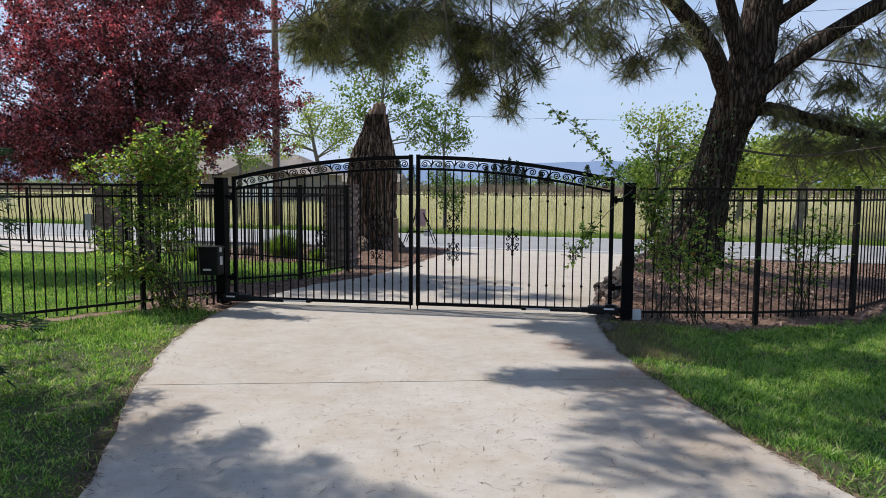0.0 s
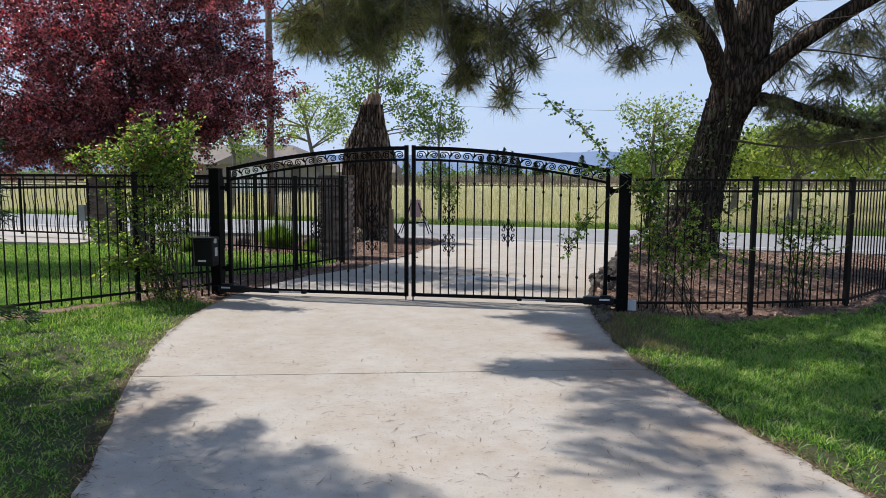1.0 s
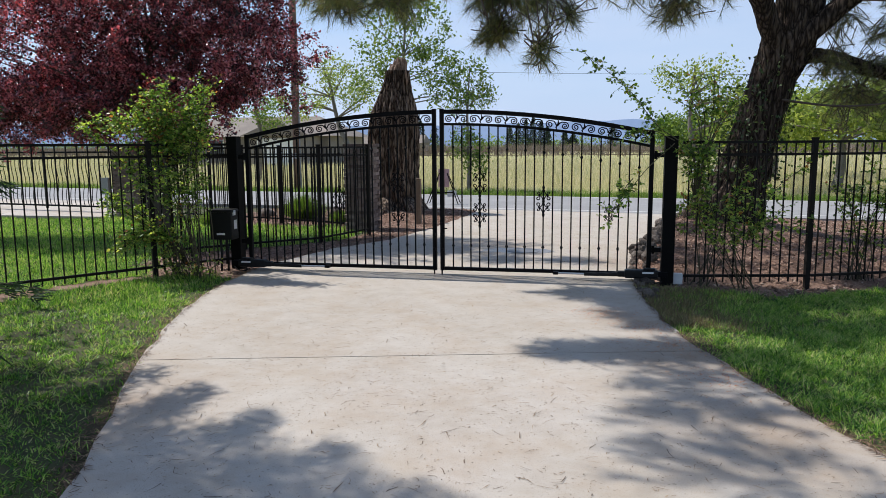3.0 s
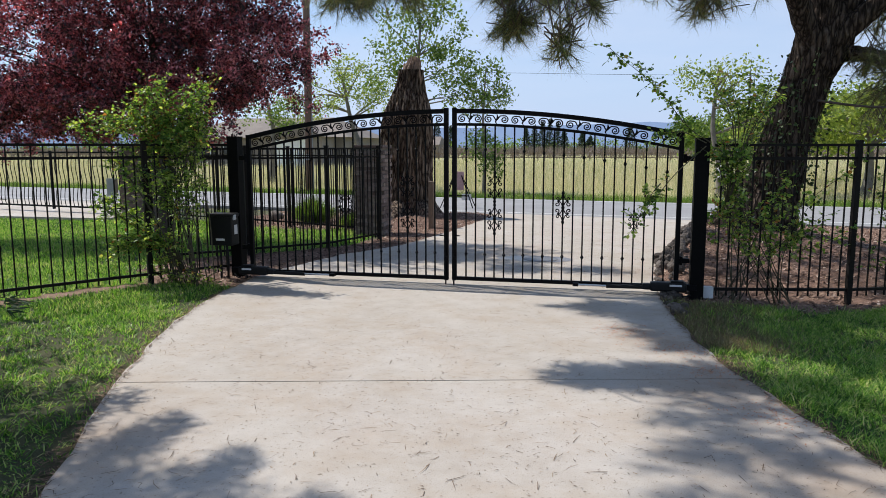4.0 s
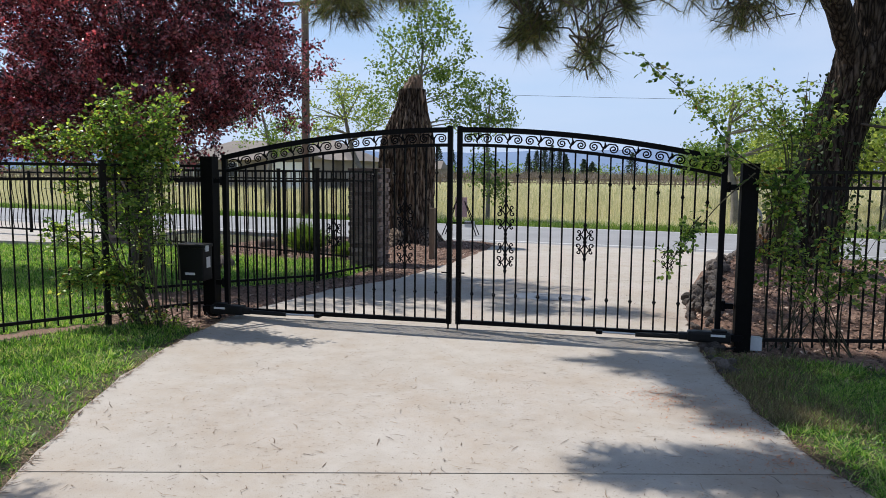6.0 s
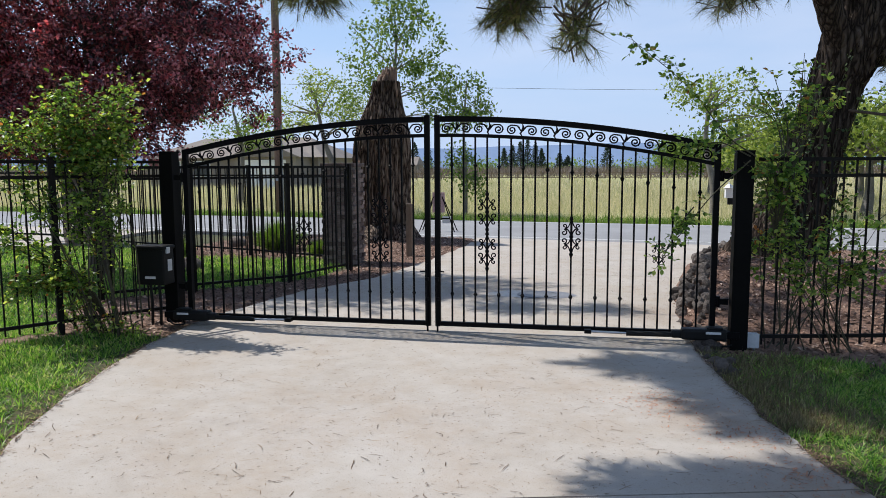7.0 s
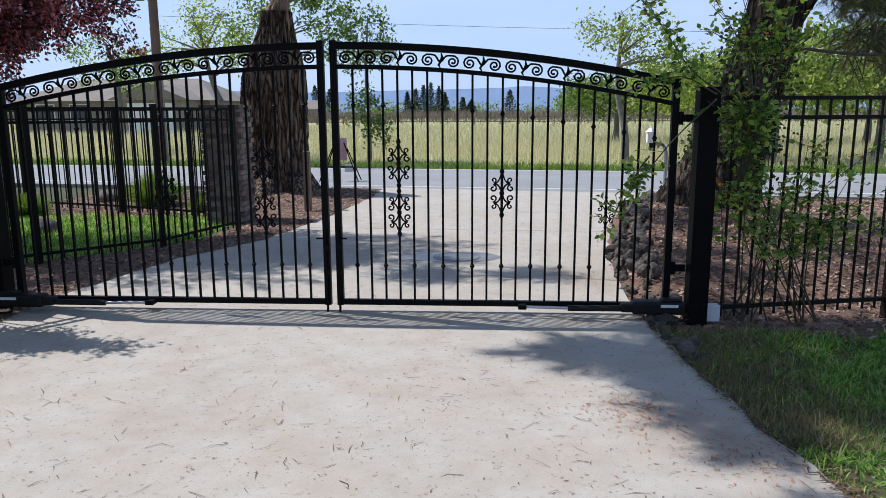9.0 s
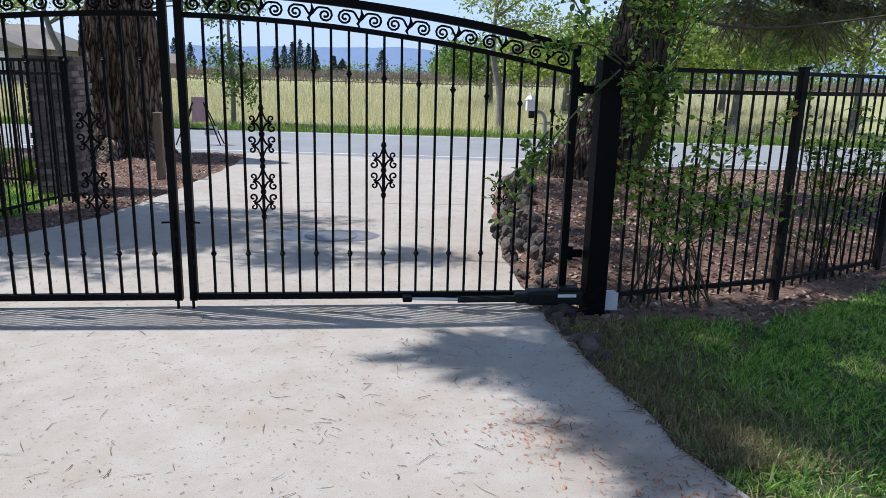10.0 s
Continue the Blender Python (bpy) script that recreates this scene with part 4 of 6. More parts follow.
# ---- stump ----
def stump():
    ob = thing("tree_stump", "tall broken tree stump with deep ridged grey-brown bark", "tree stump", (-2.85, 8.2, -0.15))
    zs = [0.0, 0.18, 0.5, 1.0, 1.6, 2.0, 2.35, 2.62, 2.9, 3.15, 3.38]
    rs = [0.92, 0.72, 0.58, 0.555, 0.565, 0.57, 0.535, 0.45, 0.345, 0.275, 0.25]
    cx = [0.0, 0.0, 0.0, 0.0, 0.0, 0.01, 0.04, 0.07, 0.11, 0.14, 0.15]
    n, m = 250, 150
    bm = bmesh.new()
    rings = []
    for j in range(m + 1):
        z = 3.38 * j / m
        r0, c = float(np.interp(z, zs, rs)), float(np.interp(z, zs, cx))
        ring = []
        for k in range(n):
            a = k / n * math.tau
            p = Vector((math.cos(a) * 2.2, math.sin(a) * 2.2, z * 0.35))
            q = Vector((math.cos(a) * 8.5, math.sin(a) * 8.5, z * 1.5 + 0.5 * noise.noise(p * 2)))
            ridge = 1 - 2 * abs(noise.noise(q))
            fine = 1 - 2 * abs(noise.noise(q * 2.3 + Vector((5, 0, 0))))
            r = r0 * (1 + 0.10 * noise.noise(p)) + 0.07 * ridge + 0.02 * fine - 0.045
            r += 0.16 * max(0, 1 - z / 0.5) * noise.noise(Vector((math.cos(a) * 1.6, math.sin(a) * 1.6, 9)))
            ring.append(bm.verts.new((c + r * math.cos(a), r * math.sin(a), z)))
        rings.append(ring)
    for a, b in zip(rings, rings[1:]):
        for k in range(n):
            bm.faces.new((a[k], a[(k + 1) % n], b[(k + 1) % n], b[k]))
    bm.faces.new(rings[-1])
    part("trunk", bm, STUMP_BARK, ob, smooth=True)
    # torn crown of splinters, high towards one side
    bm = bmesh.new()
    rr = random.Random(4)
    for k in range(46):
        a = rr.uniform(0, math.tau)
        r = 0.20 * math.sqrt(rr.uniform(0.05, 1))
        x, y = 0.15 + r * math.cos(a), r * math.sin(a)
        h = 0.04 + 0.10 * max(0, 1 - abs(x - 0.22) / 0.2) + rr.uniform(0, 0.20)
        w = rr.uniform(0.03, 0.07)
        lean = rr.uniform(-0.05, 0.06)
        tube(bm, [(x, y, 3.25), (x + lean * 0.4, y, 3.38 + h * 0.5), (x + lean, y + rr.uniform(-0.03, 0.03), 3.38 + h)], [w, w * 0.85, w * 0.3], 5)
    tube(bm, [(0.36, -0.10, 2.85), (0.37, -0.10, 3.15), (0.34, -0.08, 3.52)], [0.02, 0.055, 0.02], 6)
    part("broken_top", bm, SPLIT_WOOD, ob, "pale torn wood of the broken top")
    bm = bmesh.new()
    for a, l in ((-2.6, 0.6), (-1.6, 0.45), (-0.7, 0.5), (2.8, 0.5)):
        d = Vector((math.cos(a), math.sin(a), 0))
        tube(bm, [d * 0.55 + Vector((0, 0, 0.35)), d * 0.85 + Vector((0, 0, 0.16)), d * (0.9 + l) + Vector((0, 0, -0.02))], [0.2, 0.15, 0.04], 8)
    part("root", bm, STUMP_BARK, ob, smooth=True)


stump()


# ---- plants ----
def clump_points(lobes, per_clump, spread, outer=0.55):
    """Points gathered in loose clumps inside ellipsoids (x, y, z, rx, ry, rz, clumps)."""
    out = []
    for x, y, z, rx, ry, rz, k in lobes:
        d = unit(RNG.normal(size=(k, 3))) * (RNG.uniform(outer ** 3, 1, k) ** (1 / 3))[:, None]
        c = d * [rx, ry, rz] + [x, y, z]
        out.append((np.repeat(c, per_clump, 0) + RNG.normal(size=(k * per_clump, 3)) * spread))
    return np.concatenate(out)


def branchy(start, ends, r0, rr, n, owner, bark):
    s = Vector(start)
    for e in ends:
        bm = bmesh.new()
        e = Vector(e)
        mid = s.lerp(e, 0.5) + Vector((rr.uniform(-0.15, 0.15), rr.uniform(-0.15, 0.15), rr.uniform(0.0, 0.2)))
        tube(bm, spline([s, mid, e], 4), [r0 * (1 - 0.85 * k / 8) for k in range(9)], n)
        part("limb", bm, bark, owner, smooth=True)


def leafy_tree(name, label, base, trunk_pts, trunk_r, lobes, per_clump, spread, leaf, leaf_mat, bark, category="tree", group="", wide=0.55, seed=1, limb=0.32):
    ob = thing(name, label, category, base, group)
    rr = random.Random(seed)
    tp = spline(trunk_pts, 6)
    bm = bmesh.new()
    tube(bm, tp, [trunk_r * (1.25 - 0.9 * k / (len(tp) - 1)) for k in range(len(tp))], 9)
    for x, y, z, rx, ry, rz, k in lobes:
        start = min(tp[len(tp) // 3:], key=lambda p: (p - Vector((x, y, z - rz * 0.7))).length)
        ends = [(x + rr.uniform(-0.8, 0.8) * rx, y + rr.uniform(-0.8, 0.8) * ry, z + rr.uniform(-0.6, 0.8) * rz) for _ in range(max(3, min(9, k // 9)))]
        branchy(start, ends, trunk_r * limb, rr, 5, ob, bark)
    part("trunk", bm, bark, ob, smooth=True)
    part("crown", leaf_soup("crown", clump_points(lobes, per_clump, spread), leaf, wide=wide), leaf_mat, ob)
    return ob


def plum():
    """Sprays of leaves strung along twigs that fan out from the lobes of the crown."""
    base = (-5.69, 3.1, -0.1)
    ob = thing("plum_tree", "purple-leaf plum tree with dense dark red foliage", "tree", base)
    lobes = [(0.0, 0.0, 4.15, 2.35, 1.6, 2.4, 340), (1.7, 0.1, 3.25, 1.2, 1.1, 1.1, 150), (-2.25, -0.5, 3.45, 1.9, 1.2, 1.8, 240), (-1.1, 0.0, 2.45, 1.8, 1.2, 0.75, 130), (1.1, 0.5, 5.5, 1.6, 1.0, 1.2, 190),
             (1.1, -0.1, 2.6, 0.8, 0.8, 0.4, 35), (-4.1, -0.9, 3.1, 1.4, 1.1, 1.5, 135), (-2.25, -0.3, 2.25, 2.1, 1.0, 0.5, 120), (0.2, -0.2, 2.25, 1.6, 1.0, 0.45, 90), (-0.3, 0.2, 3.75, 1.3, 1.1, 1.3, 120), (-0.8, 0.4, 5.8, 1.9, 1.2, 1.0, 150)]
    tp = spline([(0, 0, -0.1), (0.05, 0, 0.9), (0, 0.05, 2.0), (0, 0, 3.2)], 6)
    part("trunk", tube(bmesh.new(), tp, [0.15 * (1.25 - 0.9 * k / (len(tp) - 1)) for k in range(len(tp))], 9), TWIG, ob, smooth=True)
    rr = random.Random(3)
    twigs, at, way = bmesh.new(), [], []
    for x, y, z, rx, ry, rz, k in lobes:
        start = min(tp[len(tp) // 3:], key=lambda p: (p - Vector((x, y, z - rz * 0.7))).length)
        ends = [(x + rr.uniform(-0.8, 0.8) * rx, y + rr.uniform(-0.8, 0.8) * ry, z + rr.uniform(-0.6, 0.8) * rz) for _ in range(6)]
        branchy(start, ends, 0.022, rr, 5, ob, TWIG)
        for _ in range(k):
            d = Vector((rr.gauss(0, 1), rr.gauss(0, 1), rr.gauss(0, 1))).normalized()
            root = Vector((x, y, z)) + Vector((d.x * rx, d.y * ry, d.z * rz)) * rr.uniform(0.25, 0.95)
            g = (d + Vector((rr.gauss(0, 0.5), rr.gauss(0, 0.5), rr.gauss(0.15, 0.5)))).normalized()
            tip = root + g * rr.uniform(0.25, 0.62)
            bend = root.lerp(tip, 0.5) + Vector((0, 0, 0.04))
            tube(twigs, [root, bend, tip], [0.006, 0.0045, 0.002], 3, False)
            for _ in range(125):
                t = rr.random() ** 0.8
                p = root.lerp(tip, t) + Vector((rr.gauss(0, 0.085), rr.gauss(0, 0.085), rr.gauss(0, 0.075))) * (1.15 - 0.6 * t)
                at.append(p)
                way.append((g * 0.6 + Vector((rr.gauss(0, 0.6), rr.gauss(0, 0.6), rr.gauss(-0.2, 0.5)))).normalized())
    part("twig_mass", twigs, TWIG, ob)["kind"] = "stuff"
    part("crown", leaf_soup("crown", np.array([tuple(v) for v in at]), 0.056, along=np.array([tuple(v) for v in way]), wide=0.62), PLUM_LEAF, ob)["kind"] = "stuff"


plum()


def needle_tufts(name, lobes, needles, length, droop=0.35, width=0.0045):
    """Twigs through ellipsoids, each ending in brushes of long needles."""
    tw, at, way = bmesh.new(), [], []
    rr = random.Random(len(lobes) + needles)
    for x, y, z, rx, ry, rz, k in lobes:
        c = Vector((x, y, z))
        for _ in range(k):
            d = Vector((rr.gauss(0, 1), rr.gauss(0, 1), rr.gauss(0, 0.8))).normalized()
            p = c + Vector((d.x * rx, d.y * ry, d.z * rz)) * rr.uniform(0.35, 1.0)
            g = (Vector((d.x, d.y, d.z * 0.4)) + Vector((0, 0, -droop)) + Vector((rr.gauss(0, 0.4), rr.gauss(0, 0.4), rr.gauss(0, 0.3)))).normalized()
            q = p - g * rr.uniform(0.18, 0.42) + Vector((0, 0, 0.07))
            tube(tw, [q, q.lerp(p, 0.5) + Vector((0, 0, 0.015)), p], [0.007, 0.006, 0.004], 4, False)
            for _ in range(needles):
                t = rr.random() ** 0.7
                at.append(q.lerp(p, 0.35 + 0.65 * t))
                way.append((g * rr.uniform(0.25, 1.0) + Vector((rr.gauss(0, 0.55), rr.gauss(0, 0.55), rr.gauss(0, 0.55)))).normalized())
    at, way = np.array([tuple(v) for v in at]), np.array([tuple(v) for v in way])
    return tw, needle_soup(name, at, way, RNG.uniform(0.6, 1.15, len(at)) * length, width)


def rough_trunk(bm, pts, radii, n=28, amp=0.06, seed=0.0):
    """A trunk with furrowed bark."""
    pts = spline(pts, 10)
    rs = np.interp(np.linspace(0, 1, len(pts)), np.linspace(0, 1, len(radii)), radii)
    rings = []
    for i, p in enumerate(pts):
        d = (pts[min(i + 1, len(pts) - 1)] - pts[max(i - 1, 0)]).normalized()
        s = Vector((1, 0, 0)) - d * d.x
        s = s.normalized() if s.length > 0.2 else d.orthogonal().normalized()
        u = d.cross(s)
        ring = []
        for k in range(n):
            a = k / n * math.tau
            w = s * math.cos(a) + u * math.sin(a)
            q = Vector((math.cos(a) * n * 0.075, math.sin(a) * n * 0.075, i * 0.16 + seed))
            r = float(rs[i]) * (1 + amp * (1 - 2.4 * abs(noise.noise(q))) + 0.05 * noise.noise(q * 0.4))
            ring.append(bm.verts.new(p + w * r))
        rings.append(ring)
    for a, b in zip(rings, rings[1:]):
        for k in range(n):
            bm.faces.new((a[k], a[(k + 1) % n], b[(k + 1) % n], b[k]))
    bm.faces.new(rings[-1])
    return bm


def pine():
    ob = thing("pine_tree", "large leaning pine with furrowed bark and hanging long-needled branches", "tree", (0, 0, 0))
    bm = bmesh.new()
    rough_trunk(bm, [(3.82, 4.2, -0.15), (3.92, 4.15, 0.35), (4.10, 4.05, 1.0), (4.24, 4.0, 1.6), (4.47, 4.0, 2.5), (4.66, 4.0, 3.05), (4.88, 4.05, 4.0), (5.05, 4.1, 5.5), (5.2, 4.1, 9.5)],
                [0.80, 0.54, 0.38, 0.315, 0.295, 0.36, 0.30, 0.24, 0.10], 84, 0.13)
    part("trunk", bm, PINE_BARK, ob, smooth=True)
    limbs = [([(4.62, 3.9, 2.75), (4.36, 3.75, 3.2), (4.0, 3.45, 3.85), (3.1, 2.9, 4.65), (1.6, 1.2, 5.15), (0.2, -0.8, 5.0), (-1.0, -2.2, 5.2)], [0.17, 0.155, 0.14, 0.11, 0.08, 0.05, 0.02]),
             ([(4.72, 3.9, 3.1), (4.56, 3.8, 3.8), (4.25, 3.6, 4.65), (3.7, 2.6, 6.0), (2.8, 0.5, 7.2)], [0.17, 0.15, 0.13, 0.10, 0.03]),
             ([(4.55, 3.85, 2.75), (4.95, 3.75, 3.2), (5.6, 3.65, 3.75), (6.8, 3.5, 4.5), (8.6, 3.2, 5.3)], [0.16, 0.15, 0.13, 0.11, 0.05]),
             ([(4.6, 4.1, 2.75), (5.2, 4.25, 2.87), (6.0, 4.3, 2.62), (6.9, 4.4, 2.42), (8.4, 4.5, 2.3)], [0.12, 0.11, 0.10, 0.08, 0.04]),
             ([(5.0, 4.0, 4.2), (5.8, 3.6, 4.7), (7.2, 2.8, 5.6), (8.5, 1.4, 6.4)], [0.13, 0.11, 0.08, 0.03])]
    for k, (p, r) in enumerate(limbs):
        part("limb", rough_trunk(bmesh.new(), p, r, 16, 0.08, 3.0 * k), PINE_BARK, ob, smooth=True)
    # thin hanging boughs
    boughs = [[(1.6, 1.2, 5.15), (0.4, 1.7, 4.6), (-0.8, 2.0, 4.0), (-1.8, 2.0, 3.6)], [(0.2, -0.8, 5.0), (0.35, -1.6, 4.2), (0.2, -2.1, 3.4), (0.0, -2.3, 3.05), (-0.5, -2.4, 2.88)], [(1.0, 0.2, 5.1), (1.0, -0.5, 4.2), (1.05, -0.9, 3.2), (1.25, -1.1, 2.2)],
              [(0.8, 0.0, 5.1), (0.5, -0.6, 4.2), (0.55, -0.9, 3.3), (0.75, -1.1, 2.7)], [(2.6, 2.4, 4.8), (2.4, 1.9, 4.1), (2.5, 1.6, 3.5), (2.7, 1.4, 3.0)], [(3.0, 2.7, 4.65), (3.2, 2.0, 4.0), (3.3, 1.6, 3.4)],
              [(6.0, 4.3, 2.62), (5.7, 4.2, 2.2), (5.6, 4.1, 1.8)], [(6.7, 4.4, 2.45), (6.6, 4.2, 2.0), (6.8, 4.1, 1.6)], [(5.4, 3.7, 3.6), (5.9, 3.4, 3.5), (6.8, 3.2, 3.3), (7.5, 3.0, 3.1)],
              [(5.3, 3.75, 3.45), (5.5, 3.4, 3.9), (6.2, 3.2, 4.0)], [(4.4, 3.8, 2.2), (5.4, 3.5, 2.05), (6.4, 3.2, 2.15), (7.2, 3.0, 2.3)]]
    for p in boughs:
        q = spline(p, 6)
        part("bough", tube(bmesh.new(), q, [0.020 - 0.014 * k / (len(q) - 1) for k in range(len(q))], 6), TWIG, ob, smooth=True)
    low = [(-1.90, 2.0, 3.50, 0.60, 0.5, 0.33, 190), (-1.15, 2.1, 3.78, 0.5, 0.45, 0.3, 130), (-0.42, -2.4, 2.86, 0.38, 0.35, 0.24, 130), (-0.05, -2.3, 3.04, 0.48, 0.4, 0.30, 200), (0.10, -2.3, 2.68, 0.33, 0.3, 0.19, 75), (0.40, -2.2, 2.95, 0.38, 0.4, 0.27, 120), (0.25, -2.1, 3.4, 0.65, 0.4, 0.26, 120),
           (0.45, -0.5, 3.35, 0.45, 0.45, 0.45, 190), (0.80, -0.4, 3.05, 0.45, 0.45, 0.45, 220), (0.75, -0.5, 2.62, 0.30, 0.3, 0.24, 80), (1.2, -0.8, 2.95, 0.36, 0.4, 0.42, 110), (1.27, -1.2, 2.35, 0.20, 0.2, 0.24, 40),
           (1.55, -0.6, 3.2, 0.40, 0.4, 0.35, 80), (1.5, -0.9, 2.7, 0.2, 0.2, 0.2, 24), (1.0, -0.6, 3.75, 0.7, 0.6, 0.3, 130),
           (1.9, 0.6, 3.5, 0.5, 0.5, 0.35, 90), (2.3, 1.6, 3.5, 0.55, 0.5, 0.35, 110), (2.75, 1.5, 3.12, 0.42, 0.4, 0.28, 80), (3.25, 1.6, 3.42, 0.45, 0.5, 0.32, 100), (2.5, 1.5, 3.95, 0.9, 0.6, 0.3, 110),
           (5.7, 4.3, 2.15, 0.6, 0.6, 0.45, 130), (6.6, 4.4, 2.1, 0.8, 0.6, 0.5, 200), (7.4, 4.4, 2.4, 0.8, 0.6, 0.55, 190), (6.3, 3.6, 3.6, 0.7, 0.6, 0.4, 150), (7.0, 3.3, 3.3, 0.6, 0.6, 0.4, 150), (7.2, 3.6, 4.1, 0.8, 0.6, 0.5, 170), (6.2, 3.9, 3.1, 0.6, 0.5, 0.3, 130), (5.2, 3.7, 2.65, 0.42, 0.4, 0.28, 80), (5.5, 4.6, 3.9, 0.6, 0.5, 0.5, 110), (4.2, 4.6, 4.2, 0.6, 0.5, 0.4, 110),
           (6.2, 4.4, 2.6, 0.8, 0.6, 0.3, 130), (7.2, 4.5, 3.0, 0.7, 0.6, 0.35, 120), (5.6, 4.5, 3.3, 0.5, 0.5, 0.3, 60)]
    tw, me = needle_tufts("needles", low, 46, 0.16, 0.45, width=0.0027)
    part("twig_mass", tw, TWIG, ob)["kind"] = "stuff"
    part("foliage", me, NEEDLE, ob)["kind"] = "stuff"
    # unseen crown clumps, many added so that shade falls on drive, lawn and roses
    high = [(-1.2, 0.1, 4.5, 0.8, 0.45, 0.3, 150), (-1.0, -2.4, 5.3, 0.9, 0.9, 0.55, 80), (-0.2, -1.9, 5.6, 1.0, 0.8, 0.5, 60), (1.8, 1.2, 5.4, 1.2, 1.2, 0.7, 90), (3.2, 0.6, 6.8, 1.4, 1.4, 0.9, 110),
            (2.4, -0.8, 7.2, 1.2, 1.2, 0.8, 90), (5.0, 3.0, 7.5, 1.8, 1.8, 1.5, 140), (7.6, 2.4, 5.9, 1.3, 1.3, 0.8, 90), (8.4, 3.2, 5.2, 1.0, 1.0, 0.6, 60), (5.3, 4.1, 9.2, 1.6, 1.6, 1.2, 90), (-1.9, -3.6, 6.4, 0.7, 0.7, 0.5, 40),
            (-2.2, -2.6, 6.6, 0.6, 0.6, 0.45, 40), (0.6, 3.4, 6.2, 1.1, 1.0, 0.6, 90), (2.0, 4.2, 6.6, 1.2, 1.1, 0.7, 100), (1.5, 5.4, 6.9, 1.1, 1.0, 0.6, 80), (-0.8, 2.6, 5.7, 0.8, 0.8, 0.4, 70), (-0.6, 4.3, 6.1, 0.9, 0.9, 0.5, 80),
            (3.4, 5.4, 6.2, 1.5, 1.0, 0.6, 150), (1.6, 4.6, 5.6, 0.9, 0.8, 0.4, 80), (0.2, 0.8, 5.1, 0.8, 0.6, 0.3, 120), (1.0, -0.9, 6.1, 1.4, 0.9, 0.5, 110), (2.6, -2.6, 6.7, 1.3, 1.0, 0.6, 90), (0.6, -2.6, 6.0, 0.9, 0.7, 0.4, 60),
            (-1.30, -0.55, 5.0, 0.40, 0.40, 0.25, 60), (-1.0, 0.6, 5.0, 0.55, 0.45, 0.25, 90), (-0.3, 0.15, 5.0, 0.6, 0.5, 0.25, 100), (-0.1, -0.75, 5.1, 0.5, 0.4, 0.25, 70), (0.8, -0.2, 5.2, 0.8, 0.6, 0.3, 130),
            (0.9, -1.5, 5.3, 0.7, 0.5, 0.3, 100), (-0.4, 1.2, 5.0, 0.6, 0.5, 0.3, 100), (0.35, 1.2, 5.0, 0.5, 0.4, 0.25, 90), (0.5, -1.75, 5.3, 0.6, 0.5, 0.3, 95), (0.25, -2.7, 5.4, 0.6, 0.5, 0.3, 90), (1.3, -1.05, 5.4, 0.7, 0.5, 0.3, 110), (0.9, -2.25, 5.5, 0.6, 0.5, 0.3, 90), (-1.35, -0.15, 5.0, 0.32, 0.3, 0.2, 55), (-1.15, -0.95, 5.0, 0.35, 0.3, 0.2, 55), (-0.85, -0.3, 5.05, 0.35, 0.35, 0.2, 60), (4.3, 5.2, 5.7, 1.3, 1.0, 0.4, 240), (2.8, 5.6, 5.8, 1.0, 0.9, 0.4, 150), (5.4, 5.6, 5.8, 1.0, 0.8, 0.4, 160)]
    tw, me = needle_tufts("needles", high, 44, 0.21, width=0.010)
    part("twig_mass", tw, TWIG, ob)["kind"] = "stuff"
    part("foliage", me, NEEDLE, ob)["kind"] = "stuff"


pine()


def trunk_ivy():
    """Leaves and thin runners climbing the pine's lower trunk."""
    ob = thing("ivy_vine", "dark green vine climbing the furrowed pine trunk", "vine", (0, 0, 0))
    line = np.array([(3.92, 4.15, 0.35), (4.10, 4.05, 1.0), (4.24, 4.0, 1.6), (4.47, 4.0, 2.5), (4.66, 4.0, 3.05)])
    girth = np.array([0.54, 0.38, 0.315, 0.295, 0.36])
    rr = random.Random(31)
    at, way = [], []
    for _ in range(15):
        a, z, top = rr.uniform(math.pi * 0.85, math.tau + 0.1), rr.uniform(0.3, 0.9), rr.uniform(1.7, 3.0)
        pts = []
        while z < top:
            c = [float(np.interp(z, line[:, 2], line[:, j])) for j in (0, 1)]
            r = float(np.interp(z, line[:, 2], girth)) * 1.12 + 0.015
            d = Vector((math.cos(a), math.sin(a), 0))
            p = Vector((c[0], c[1], z)) + d * r
            pts.append(p)
            for _ in range(rr.randrange(1, 5)):
                at.append(p + d * rr.uniform(0, 0.10) + Vector((rr.gauss(0, 0.07), rr.gauss(0, 0.04), rr.gauss(0, 0.05))))
                way.append((d * 0.6 + Vector((rr.gauss(0, 0.6), rr.gauss(0, 0.3), rr.gauss(-0.5, 0.4)))).normalized())
            z += rr.uniform(0.05, 0.09)
            a += rr.gauss(0, 0.09)
        part("runner", tube(bmesh.new(), pts, 0.005, 4), STEM, ob)
    part("leaves", leaf_soup("leaves", np.array([tuple(v) for v in at]), 0.055, 0.2, np.array([tuple(v) for v in way]), 0.75, True), IVY_LEAF, ob)["kind"] = "stuff"


trunk_ivy()


